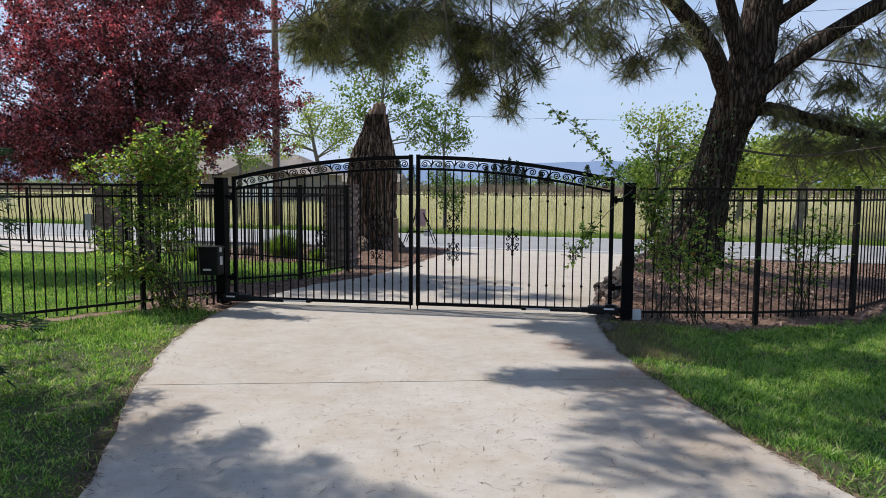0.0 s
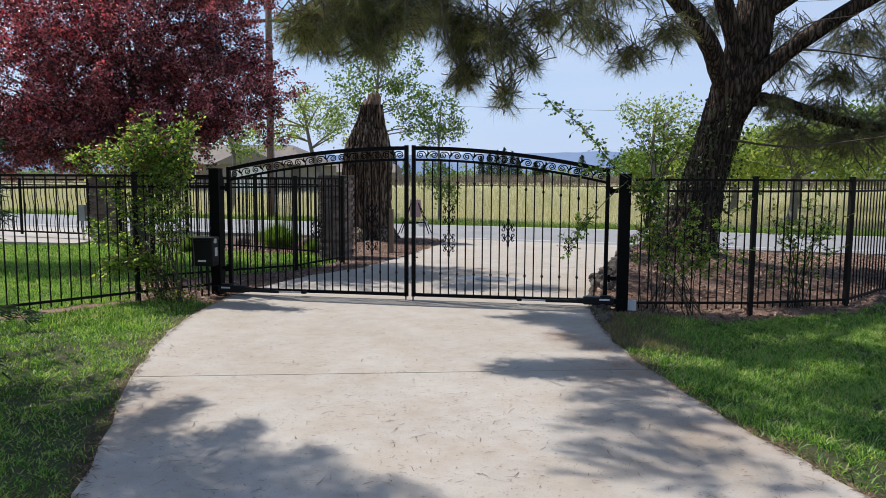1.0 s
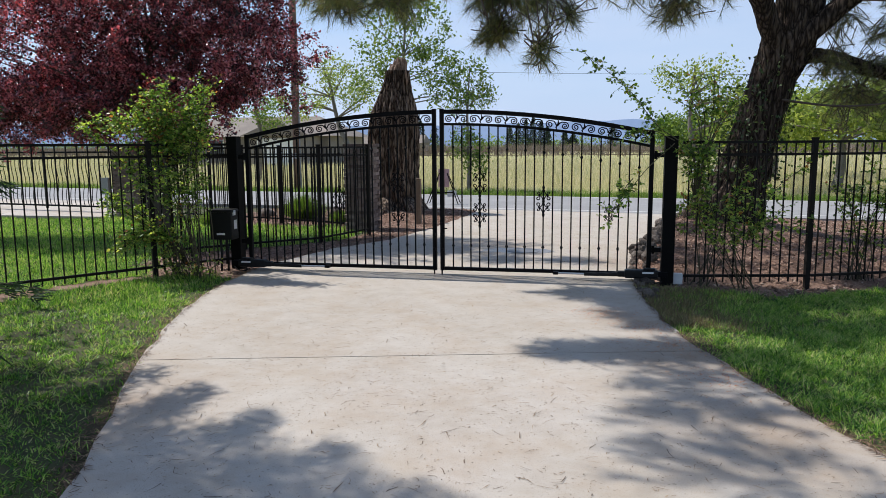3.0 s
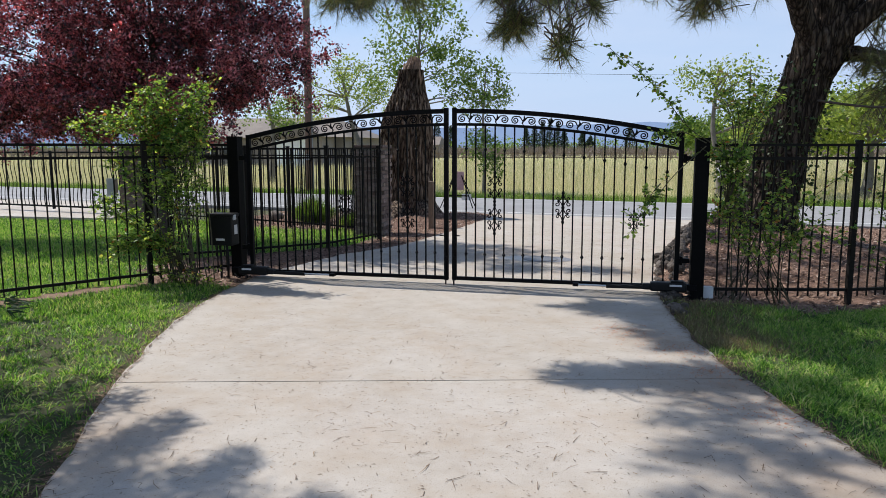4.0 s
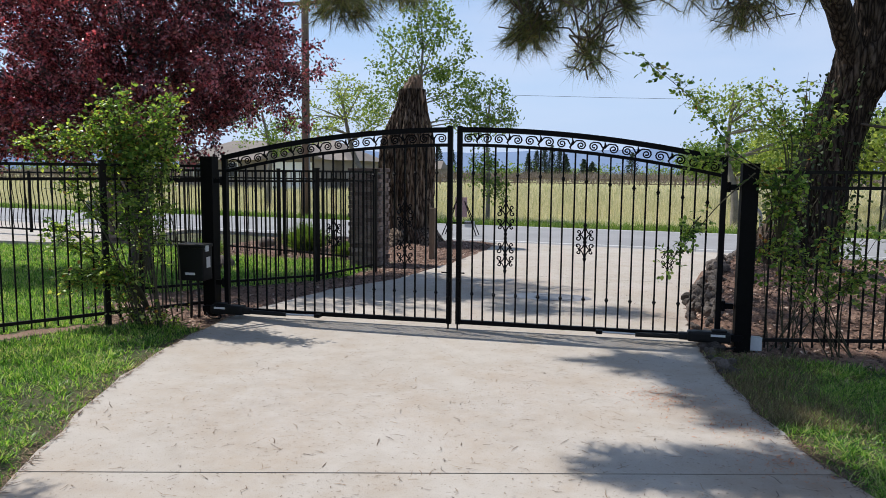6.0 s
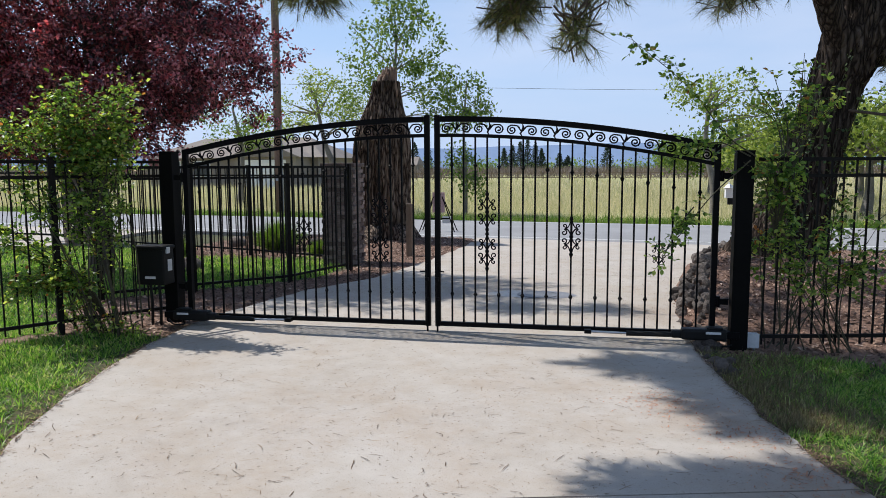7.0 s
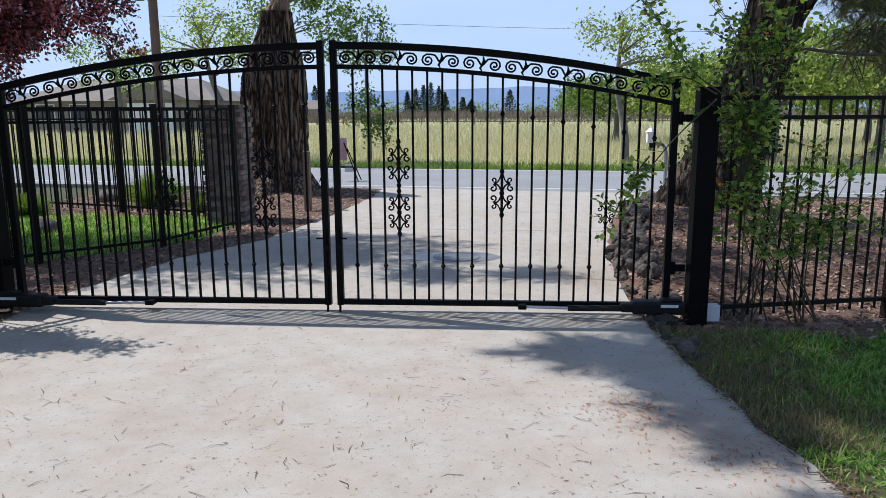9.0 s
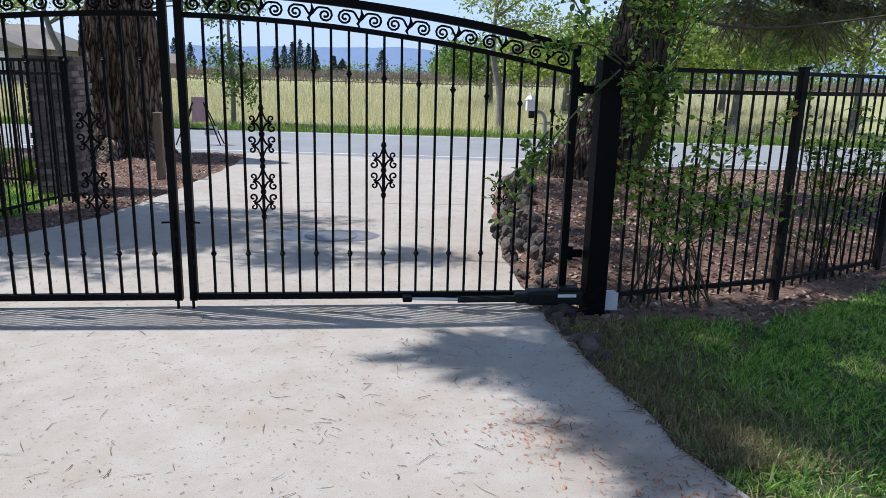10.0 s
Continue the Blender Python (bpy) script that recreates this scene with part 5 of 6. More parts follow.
def cedar():
    """The conifer at the drive's edge, whose shade falls across the concrete."""
    base = (-3.85, -4.4, -0.05)
    ob = thing("cedar_tree", "dark feathery conifer on the lawn", "tree", base)
    part("trunk", tube(bmesh.new(), [(0, 0, -0.1), (0.03, 0, 2.5), (0, 0.02, 5.5), (0, 0, 8.2)], [0.16, 0.13, 0.08, 0.02], 10), TWIG, ob, smooth=True)
    rr = random.Random(9)
    bm, at, way = bmesh.new(), [], []
    for k in range(150):
        z = 0.35 + 7.6 * (k / 150) ** 1.1
        R = 1.75 * (1 - z / 8.6) ** 0.8 + 0.14
        a = k * 2.39996
        if z < 3.6 and math.sin(a) > 0.05 and abs((a - 0.9 + math.pi) % math.tau - math.pi) > 0.16:
            R = min(R, (0.40 + 0.2 * z) / math.sin(a))     # kept short towards the fence so their shade spares the lawn, but for a few sprays
        d = Vector((math.cos(a), math.sin(a), 0))
        pts = spline([(0, 0, z + 0.1), tuple(d * R * 0.5 + Vector((0, 0, z + 0.12))), tuple(d * R + Vector((0, 0, z - 0.12)))], 5)
        tube(bm, pts, [0.010 - 0.007 * i / (len(pts) - 1) for i in range(len(pts))], 4, False)
        for _ in range(int(420 * R / 1.4) + 40):
            t = rr.uniform(0.15, 1.0)
            p = pts[int(t * (len(pts) - 1))]
            s = Vector((-d.y, d.x, 0)) * rr.gauss(0, 0.12 * (1.15 - t * 0.6))
            at.append(p + s + Vector((rr.gauss(0, 0.03), rr.gauss(0, 0.03), -abs(rr.gauss(0, 0.05)))))
            way.append((d + s * 3 + Vector((rr.gauss(0, 0.4), rr.gauss(0, 0.4), rr.gauss(-0.25, 0.35)))).normalized())
    part("branches", bm, TWIG, ob)
    at, way = np.array([tuple(v) for v in at]), np.array([tuple(v) for v in way])
    part("foliage", needle_soup("foliage", at, way, RNG.uniform(0.05, 0.12, len(at)), 0.017), CEDAR_LEAF, ob)


cedar()


def canes(name, label, base, lines, leaf_every, leaf, per_node=4, r=0.006, droop=0.12, mat=None, tip_spread=0.06):
    """A climbing rose: arching canes with leaflets gathered at nodes along them."""
    ob = thing(name, label, "climbing rose", base)
    at, way, stalks = [], [], bmesh.new()
    rr = random.Random(int(abs(base[0]) * 100) + len(lines))
    for pts, density, bare in lines:
        bm = bmesh.new()
        q = spline(pts, 8)
        tube(bm, q, [r * (1.5 - 1.0 * k / (len(q) - 1)) for k in range(len(q))], 5, False)
        total = sum((b - a).length for a, b in zip(q, q[1:]))
        for _ in range(int(total / leaf_every * density)):
            t = rr.uniform(bare, 1.0) * (len(q) - 1)
            i = min(int(t), len(q) - 2)
            p = q[i].lerp(q[i + 1], t - i)
            d = Vector((rr.gauss(0, 1), rr.gauss(0, 1), rr.gauss(0.1, 0.6))).normalized()
            e = p + d * rr.uniform(0.04, 0.16 + tip_spread)
            tube(stalks, [p, e], [0.0018, 0.0012], 3, False)
            for j in range(per_node + 1):
                u = 0.35 + 0.65 * j / per_node
                side = d.cross(Vector((0, 0, 1)))
                side = side.normalized() if side.length > 0.01 else Vector((1, 0, 0))
                at.append(p.lerp(e, u))
                w = d if j == per_node else (side * (1 if j % 2 else -1) + d * 0.4)
                way.append((w + Vector((0, 0, -droop))).normalized())
        part("cane", bm, STEM, ob)
    part("leaf_stalk_mass", stalks, STEM, ob)["kind"] = "stuff"
    part("leaves", leaf_soup("leaves", np.array([tuple(v) for v in at]), leaf, 0.6, np.array([tuple(v) for v in way]), 0.66, True), mat or ROSE_LEAF, ob)["kind"] = "stuff"
    return ob


def roses():
    rr = random.Random(21)
    lines = []
    # spread over the fence by the control box
    for k in range(27):
        x0, y0 = rr.uniform(-0.28, 0.30), rr.uniform(-0.25, 0.15)
        ex, ez = rr.uniform(-1.05, 0.42), rr.uniform(0.8, 1.9)
        ey = rr.uniform(-0.35, 0.15) + 0.35 * ex
        lines.append(([(x0, y0, 0), (x0 * 0.8 + ex * 0.25, y0 + ey * 0.3, ez * 0.55), (ex * 0.8, ey * 0.8, ez * 0.95), (ex + rr.uniform(-0.15, 0.1), ey, ez - rr.uniform(-0.12, 0.2))], 0.36, 0.36))
    for k in range(13):
        ex = rr.uniform(-0.55, 0.25)
        lines.append(([(ex * 0.5, 0, 1.2), (ex * 0.8, -0.05, 1.65), (ex, rr.uniform(-0.2, 0.1), rr.uniform(1.8, 2.2))], 0.8, 0.3))
    for ex, ez in ((-0.35, 2.3), (-0.12, 2.36), (0.15, 2.2), (0.34, 2.3), (-0.6, 2.05)):
        lines.append(([(ex * 0.4, 0, 1.3), (ex * 0.8, -0.05, 1.8), (ex, -0.05, ez)], 1.1, 0.25))
    lines.append(([(0.1, 0.0, 1.3), (0.28, -0.05, 1.8), (0.32, 0.0, 2.25)], 0.8, 0.3))
    for k in range(9):
        ex = rr.uniform(-0.85, -0.1)
        lines.append(([(0, 0, 0.1), (ex * 0.5, -0.2, 0.5), (ex, -0.35 + 0.3 * ex, rr.uniform(0.25, 0.6))], 0.7, 0.4))
    for k in range(10):
        ex = rr.uniform(-0.3, 0.35)
        lines.append(([(ex, -0.1, 0.0), (ex * 1.2, -0.16, 0.12), (ex * 1.7, -0.25, 0.12 + rr.uniform(0, 0.2))], 0.5, 0.2))
    canes("climbing_rose", "leafy climbing rose with light green leaves on the fence", (-3.02, -0.42, -0.03), lines, 0.0175, 0.043, r=0.005)
    # round the post by the pine and over the gate's end
    lines = []
    for k in range(22):
        ex, ez = rr.uniform(0.1, 1.75), rr.uniform(0.7, 1.6)
        x0 = rr.uniform(0.2, 1.0)
        lines.append(([(x0, 0.1 + x0 * 0.22, 0), (x0 * 0.5 + ex * 0.4, 0.08 + 0.22 * ex, ez * 0.5), (ex, 0.04 + 0.27 * ex + rr.uniform(-0.12, 0.2), ez)], 0.34, 0.6))
    for k in range(14):
        ex = rr.uniform(-0.05, 0.42)
        lines.append(([(0.25, 0.1, 1.0), (0.15 + ex * 0.5, 0.0, 1.45), (ex, rr.uniform(-0.2, 0.2), rr.uniform(1.3, 1.8))], 0.30, 0.25))
    for k in range(12):
        ex = rr.uniform(0.0, 0.85)
        lines.append(([(0.3, 0.1, 1.4), (0.25 + ex * 0.4, 0.2, 1.9), (ex, rr.uniform(0.0, 0.5), rr.uniform(2.0, 2.55))], 0.26, 0.4))
    lines.append(([(0.05, -0.05, 1.65), (-0.20, -0.15, 1.82), (-0.50, -0.25, 2.18), (-0.95, -0.35, 2.55)], 1.0, 0.3))
    lines.append(([(0.0, -0.1, 1.65), (-0.25, -0.16, 1.76), (-0.50, -0.18, 1.70)], 0.9, 0.2))
    lines.append(([(0.0, -0.1, 1.62), (-0.28, -0.14, 1.35), (-0.50, -0.12, 1.05), (-0.66, -0.12, 0.85)], 0.25, 0.3))
    lines.append(([(-0.42, -0.12, 1.25), (-0.50, -0.16, 1.15), (-0.54, -0.16, 1.02)], 2.0, 0.2))
    lines.append(([(-0.60, -0.12, 0.95), (-0.63, -0.14, 0.88), (-0.66, -0.14, 0.80)], 1.5, 0.2))
    canes("climbing_rose", "climbing rose wound round the gate post and fence", (2.62, -0.10, -0.10), lines, 0.021, 0.046, tip_spread=0.0, r=0.0042)
    lines = []
    for k in range(18):
        ex, ez = rr.uniform(-0.6, 0.55), rr.uniform(0.45, 1.45)
        lines.append(([(rr.uniform(-0.2, 0.2), 0, 0), (ex * 0.4, 0.05, ez * 0.6), (ex, rr.uniform(-0.15, 0.15), ez)], 0.30, 0.5))
    canes("climbing_rose", "sparse dark-leaved rose growing through the fence", (4.85, 0.86, -0.14), lines, 0.026, 0.044, r=0.004)


roses()


def clipped_bush(name, label, base, r, h, seed):
    ob = thing(name, label, "shrub", base)
    rr = random.Random(seed)
    n = 2600
    a, t = RNG.uniform(0, math.tau, n), RNG.uniform(0, 1, n)
    d = np.stack([np.cos(a) * t, np.sin(a) * t, 1.1 - 0.7 * t], 1)
    at = np.stack([np.cos(a) * t * r * 0.5, np.sin(a) * t * r * 0.5, RNG.uniform(0.0, 0.35, n) * h], 1)
    part("foliage", needle_soup("foliage", at, unit(d + RNG.normal(size=(n, 3)) * 0.12), RNG.uniform(0.5, 1.0, n) * h * 0.95, 0.014), VERGE, ob)
    bm = bmesh.new()
    for k in range(12):
        tube(bm, [(0, 0, -0.05), (rr.uniform(-0.5, 0.5) * r, rr.uniform(-0.5, 0.5) * r, h * 0.5)], [0.012, 0.004], 4)
    part("stems", bm, TWIG, ob)


clipped_bush("grassy_shrub", "round spiky green shrub in the mulch", (-4.45, 6.6, -0.08), 0.36, 0.62, 1)
clipped_bush("grassy_shrub", "small green shrub beside the brick pillar", (-3.35, 6.0, -0.08), 0.22, 0.30, 2)
clipped_bush("grassy_shrub", "low green shrub at the edge of the lawn", (-5.9, 5.4, -0.08), 0.30, 0.36, 3)

# ---- trees over the road ----
leafy_tree("oak_sapling", "young oak with open bright green crown over the road", (-4.9, 17.0, -0.05), [(0, 0, -0.1), (0.1, 0, 1.5), (-0.1, 0.1, 3.0), (0.1, 0, 5.6)], 0.10,
           [(-0.7, 0, 5.4, 1.1, 1.0, 1.2, 30), (0.6, 0.2, 5.6, 1.1, 1.0, 1.1, 30), (1.2, 0.1, 4.3, 0.9, 0.9, 0.6, 20), (-0.9, -0.1, 3.9, 0.8, 0.8, 0.6, 16), (0.2, 0, 6.6, 0.9, 0.9, 0.7, 18), (1.6, 0, 3.4, 0.7, 0.6, 0.5, 12)],
           40, 0.17, 0.13, TREE_LEAF, GREY_TRUNK, group="roadside trees", seed=5)
leafy_tree("oak_sapling", "slender sapling on the far verge with leafy lower shoots", (-2.42, 16.2, -0.05), [(0, 0, -0.1), (0.02, 0, 1.2), (-0.04, 0, 2.6), (0.05, 0, 4.2)], 0.06,
           [(0.1, 0, 3.7, 0.85, 0.7, 0.7, 26), (0.5, 0, 3.2, 0.7, 0.6, 0.4, 12), (-0.4, 0, 3.0, 0.5, 0.5, 0.3, 8), (0.05, 0, 1.5, 0.6, 0.55, 0.45, 16), (-0.2, 0, 1.9, 0.5, 0.4, 0.3, 8), (0.35, 0, 0.95, 0.5, 0.4, 0.35, 9)],
           34, 0.12, 0.11, TREE_LEAF, GREY_TRUNK, group="roadside trees", seed=6)
leafy_tree("olive_tree", "pale grey-green open tree behind the utility pole", (-8.0, 18.5, -0.05), [(0.9, 0, -0.1), (0.6, 0, 1.3), (0.1, 0.1, 2.4), (-0.2, 0, 4.0)], 0.13,
           [(-0.9, 0, 3.7, 1.2, 1.0, 0.7, 26), (0.5, 0, 4.0, 1.1, 1.0, 0.7, 26), (-1.6, 0, 3.1, 0.8, 0.8, 0.5, 14), (1.2, 0, 3.3, 0.8, 0.8, 0.5, 14), (0.0, 0, 4.6, 0.8, 0.8, 0.4, 12)],
           34, 0.15, 0.11, LIGHT_LEAF, GREY_TRUNK, group="roadside trees", seed=7)
leafy_tree("olive_tree", "small pale tree on the verge", (-12.5, 21.0, -0.05), [(0, 0, -0.1), (0.1, 0, 1.3), (0.1, 0.1, 2.4), (-0.2, 0, 4.0)], 0.12,
           [(-0.4, 0, 3.4, 1.2, 1.0, 0.9, 30), (0.7, 0, 3.0, 1.1, 1.0, 0.7, 24)], 34, 0.16, 0.12, TREE_LEAF, GREY_TRUNK, group="roadside trees", seed=8)
leafy_tree("walnut_tree", "open pale-leaved tree on the far verge", (5.05, 16.3, -0.05), [(0, 0, -0.1), (-0.05, 0, 1.0), (-0.3, 0, 2.2), (-0.2, 0, 4.0)], 0.11,
           [(-0.5, 0, 3.7, 0.9, 0.8, 0.5, 20), (0.6, 0, 3.5, 0.9, 0.8, 0.7, 24), (0.7, 0, 2.9, 1.0, 0.9, 0.4, 18), (1.7, 0.4, 2.7, 0.8, 0.8, 0.6, 24)],
           34, 0.16, 0.11, LIGHT_LEAF, GREY_TRUNK, group="roadside trees", seed=9)
for tx, ty, th, sd in ((9.3, 16.8, 3.5, 17), (12.6, 17.4, 4.4, 18), (16.0, 16.5, 4.6, 19), (20.0, 16.8, 4.6, 21), (9.0, 24.0, 3.6, 11), (12.5, 27.0, 4.2, 12), (16.5, 26.0, 4.0, 13), (7.0, 30.0, 3.3, 14), (20.5, 27.0, 4.5, 15)):
    leafy_tree("verge_tree", "broad light green tree beyond the road", (tx, ty, -0.05), [(0, 0, -0.1), (0.1, 0, 0.8), (0, 0, th * 0.7)], 0.16,
               [(0, 0, th * 0.70, 2.2, 2.0, th * 0.28, 70), (1.3, -0.3, th * 0.66, 1.4, 1.4, th * 0.22, 36), (-1.3, 0.2, th * 0.66, 1.4, 1.4, th * 0.22, 36)],
               36, 0.24, 0.17, LIGHT_LEAF if sd % 2 else TREE_LEAF, GREY_TRUNK, group="trees beyond the road", seed=sd)


# ---- roadside things ----
def utility_pole():
    ob = thing("utility_pole", "tall weathered wooden utility pole over the road", "utility pole", (-8.52, 15.9, -0.1))
    part("pole", tube(bmesh.new(), [(0, 0, -0.2), (0.02, 0, 5.0), (0.03, 0, 10.5)], [0.145, 0.125, 0.10], 12), POLE_WOOD, ob, smooth=True)
    part("crossarm", boxed((-1.2, -0.05, 7.0), (1.2, 0.05, 7.1), 0.006), POLE_WOOD, ob)
    bm = boxed((-0.50, -0.06, 4.72), (-0.24, 0.06, 4.84), 0.02)
    tube(bm, [(-0.26, 0, 4.78), (-0.05, 0, 4.80)], 0.02, 6)
    part("lamp_head", bm, WORN_BLACK, ob, "dark lamp head on a short arm")
    part("conduit", tube(bmesh.new(), [(0.14, -0.05, 0.0), (0.15, -0.05, 3.0)], 0.025, 8), GALVANISED, ob)
    part("marker_plate", boxed((-0.05, -0.152, 1.2), (0.05, -0.146, 1.4)), GALVANISED, ob)
    for k, (dz, x1, y1, z1) in enumerate(((4.78, -60, 14, 6.5), (4.2, 60, 22, 4.6), (6.9, -60, 20, 9.0), (6.9, 70, 8, 8.2))):
        a, b = Vector((-8.52, 15.9, dz)), Vector((x1, y1, z1))
        pts = [a.lerp(b, t) - Vector((0, 0, 1.6 * t * (1 - t) * 2)) for t in [j / 14 for j in range(15)]]
        w = new("utility_wire", as_mesh(tube(bmesh.new(), pts, 0.006, 4), "utility_wire"))
        w.data.materials.append(PLASTIC)
        tagged(w, "thin black overhead wire from the utility pole", "wire", "overhead wires")


def wooden_post():
    ob = thing("wooden_post", "short square weathered wooden post in the mulch", "post", (-1.64, 5.75, -0.08))
    part("shaft", boxed((-0.05, -0.05, -0.1), (0.05, 0.05, 0.93), 0.006), POST_WOOD, ob)
    part("top", boxed((-0.052, -0.052, 0.928), (0.052, 0.052, 0.95), 0.006), POST_WOOD, ob)


def sign_stand():
    ob = thing("sign_stand", "folding metal sign stand with a faded pink board", "sign", (-2.05, 10.2, 0.0))
    for s in (-1, 1):
        for y in (-0.18, 0.18):
            part("leg", tube(bmesh.new(), [(s * 0.10, y * 0.2, 0.82), (s * 0.42, y, 0.005)], 0.014, 6), WORN_BLACK, ob)
    part("crossbar", boxed((-0.30, -0.13, 0.30), (0.30, -0.11, 0.33)), WORN_BLACK, ob)
    part("board", boxed((-0.13, -0.035, 0.45), (0.16, -0.02, 0.92), 0.004), FADED_SIGN, ob)
    bm = bmesh.new()
    box(bm, (0.10, -0.02, 0.20), (0.34, 0.0, 0.36))
    part("lower_board", bm, LABEL, ob)


def mailbox():
    ob = thing("mailbox_post", "white capped mailbox on a bent grey pipe", "mailbox", (4.0, 7.35, 0.0))
    part("pipe", tube(bmesh.new(), spline([(0.10, 0, -0.25), (0.10, 0, 0.55), (0.09, 0, 0.78), (0.02, 0, 0.89), (-0.12, 0, 0.90)], 6), 0.030, 10), GALVANISED, ob, smooth=True)
    part("body", boxed((-0.235, -0.065, 0.92), (-0.105, 0.065, 1.09), 0.008), WHITE_PAINT, ob)
    bm = bmesh.new()
    box(bm, (-0.25, -0.08, 1.09), (-0.09, 0.08, 1.105), 0.005)
    lathe(bm, [(1.105, 0.085), (1.15, 0.05), (1.165, 0.02), (1.20, 0.012)], 4, (-0.17, 0, 0))
    part("cap", bm, WHITE_PAINT, ob)
    part("clamp", boxed((-0.19, -0.035, 0.80), (-0.10, 0.035, 0.925), 0.008), PLASTIC, ob, "black clamp under the box")


def boulders():
    for k, (x, y, r) in enumerate(((-4.7, 3.9, 0.17), (-3.9, 7.1, 0.14), (-5.6, 7.2, 0.16))):
        bm = bmesh.new()
        bmesh.ops.create_icosphere(bm, subdivisions=3, radius=r)
        for v in bm.verts:
            v.co *= 1 + 0.25 * noise.noise(v.co * 5 + Vector((k * 3, 0, 0)))
            v.co.z *= 0.8
        ob = new("boulder", as_mesh(bm, "boulder", True))
        ob.data.materials.append(ROCK)
        ob.location = (x, y, float(height(x, y)) + r * 0.45)
        tagged(ob, "rounded grey garden boulder", "rock", "garden boulders")


def house():
    ob = thing("house", "low tan house with a hipped brown shingle roof", "house", (-25.5, 50.0, -0.05))
    part("wall", boxed((-7.0, -4.5, 0), (7.0, 4.5, 2.5)), HOUSE_WALL, ob)
    bm = bmesh.new()
    e = [bm.verts.new(p) for p in ((-7.6, -5.1, 2.4), (7.6, -5.1, 2.4), (7.6, 5.1, 2.4), (-7.6, 5.1, 2.4))]
    r = [bm.verts.new((-4.6, 0, 4.1)), bm.verts.new((4.6, 0, 4.1))]
    for f in ((e[0], e[1], r[1], r[0]), (e[1], e[2], r[1]), (e[2], e[3], r[0], r[1]), (e[3], e[0], r[0]), (e[3], e[2], e[1], e[0])):
        bm.faces.new(f)
    part("roof", bm, ROOF, ob)
    bm = bmesh.new()
    e = [bm.verts.new(p) for p in ((1.2, -7.6, 2.4), (6.8, -7.6, 2.4), (6.8, -2.0, 2.4), (1.2, -2.0, 2.4))]
    r = [bm.verts.new((4.0, -7.6, 3.55)), bm.verts.new((4.0, -2.0, 3.55))]
    for f in ((e[0], e[1], r[0]), (e[1], e[2], r[1], r[0]), (e[2], e[3], r[1]), (e[3], e[0], r[0], r[1]), (e[3], e[2], e[1], e[0])):
        bm.faces.new(f)
    part("roof", bm, ROOF, ob)
    part("wall", boxed((1.6, -7.2, 0), (6.4, -4.4, 2.42)), HOUSE_WALL, ob)
    for x in (-5.0, -2.5):
        w = part("window", boxed((x - 0.7, -4.56, 1.0), (x + 0.7, -4.49, 2.2)), WHITE_PAINT, ob)
        part("pane", boxed((x - 0.62, -4.60, 1.08), (x + 0.62, -4.55, 2.12)), DARK_GLASS, w)
    part("garage_door", boxed((2.4, -7.26, 0.05), (5.6, -7.19, 2.2)), WHITE_PAINT, ob)


def far_barns():
    for x, y, w, h, mat in ((22.0, 150.0, 9.0, 3.2, WHITE_PAINT), (31.0, 155.0, 14.0, 4.0, ROOF), (-34.0, 120.0, 12.0, 3.6, ROOF), (-52.0, 90.0, 14.0, 3.8, ROOF)):
        ob = thing("farm_building", "low distant farm building with a pitched roof", "building", (x, y, -0.05), "farm buildings")
        part("wall", boxed((-w / 2, -3, 0), (w / 2, 3, h * 0.6)), mat if mat is WHITE_PAINT else HOUSE_WALL, ob)
        bm = bmesh.new()
        e = [bm.verts.new(p) for p in ((-w / 2 - 0.3, -3.4, h * 0.58), (w / 2 + 0.3, -3.4, h * 0.58), (w / 2 + 0.3, 3.4, h * 0.58), (-w / 2 - 0.3, 3.4, h * 0.58), (-w / 2, 0, h), (w / 2, 0, h))]
        for f in ((0, 1, 5, 4), (2, 3, 4, 5), (1, 2, 5), (3, 0, 4), (3, 2, 1, 0)):
            bm.faces.new([e[i] for i in f])
        part("roof", bm, ROOF, ob)


utility_pole()
wooden_post()
sign_stand()
mailbox()
boulders()
house()
far_barns()


# ---- distance ----
def ridge(name, dist, base_el, amp, seed, material):
    bm = bmesh.new()
    prev = None
    for k in range(161):
        a = math.radians(-75 + 150 * k / 160)
        x, y = dist * math.sin(a), dist * math.cos(a)
        u = k / 160
        el = base_el + amp * (noise.noise(Vector((u * 9, seed, 0))) + 0.5 * noise.noise(Vector((u * 26, seed, 3))) + 0.2 * noise.noise(Vector((u * 80, seed, 5))))
        pair = (bm.verts.new((x, y, -5)), bm.verts.new((x * 1.06, y * 1.06, dist * math.tan(math.radians(max(0.3, el))))))
        if prev:
            bm.faces.new((prev[0], pair[0], pair[1], prev[1]))
        prev = pair
    ob = new(name, as_mesh(bm, name, True))
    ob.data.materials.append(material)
    tagged(ob, "hazy blue mountain ridge on the horizon", "mountains", kind="structure")


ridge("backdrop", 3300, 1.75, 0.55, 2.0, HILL)


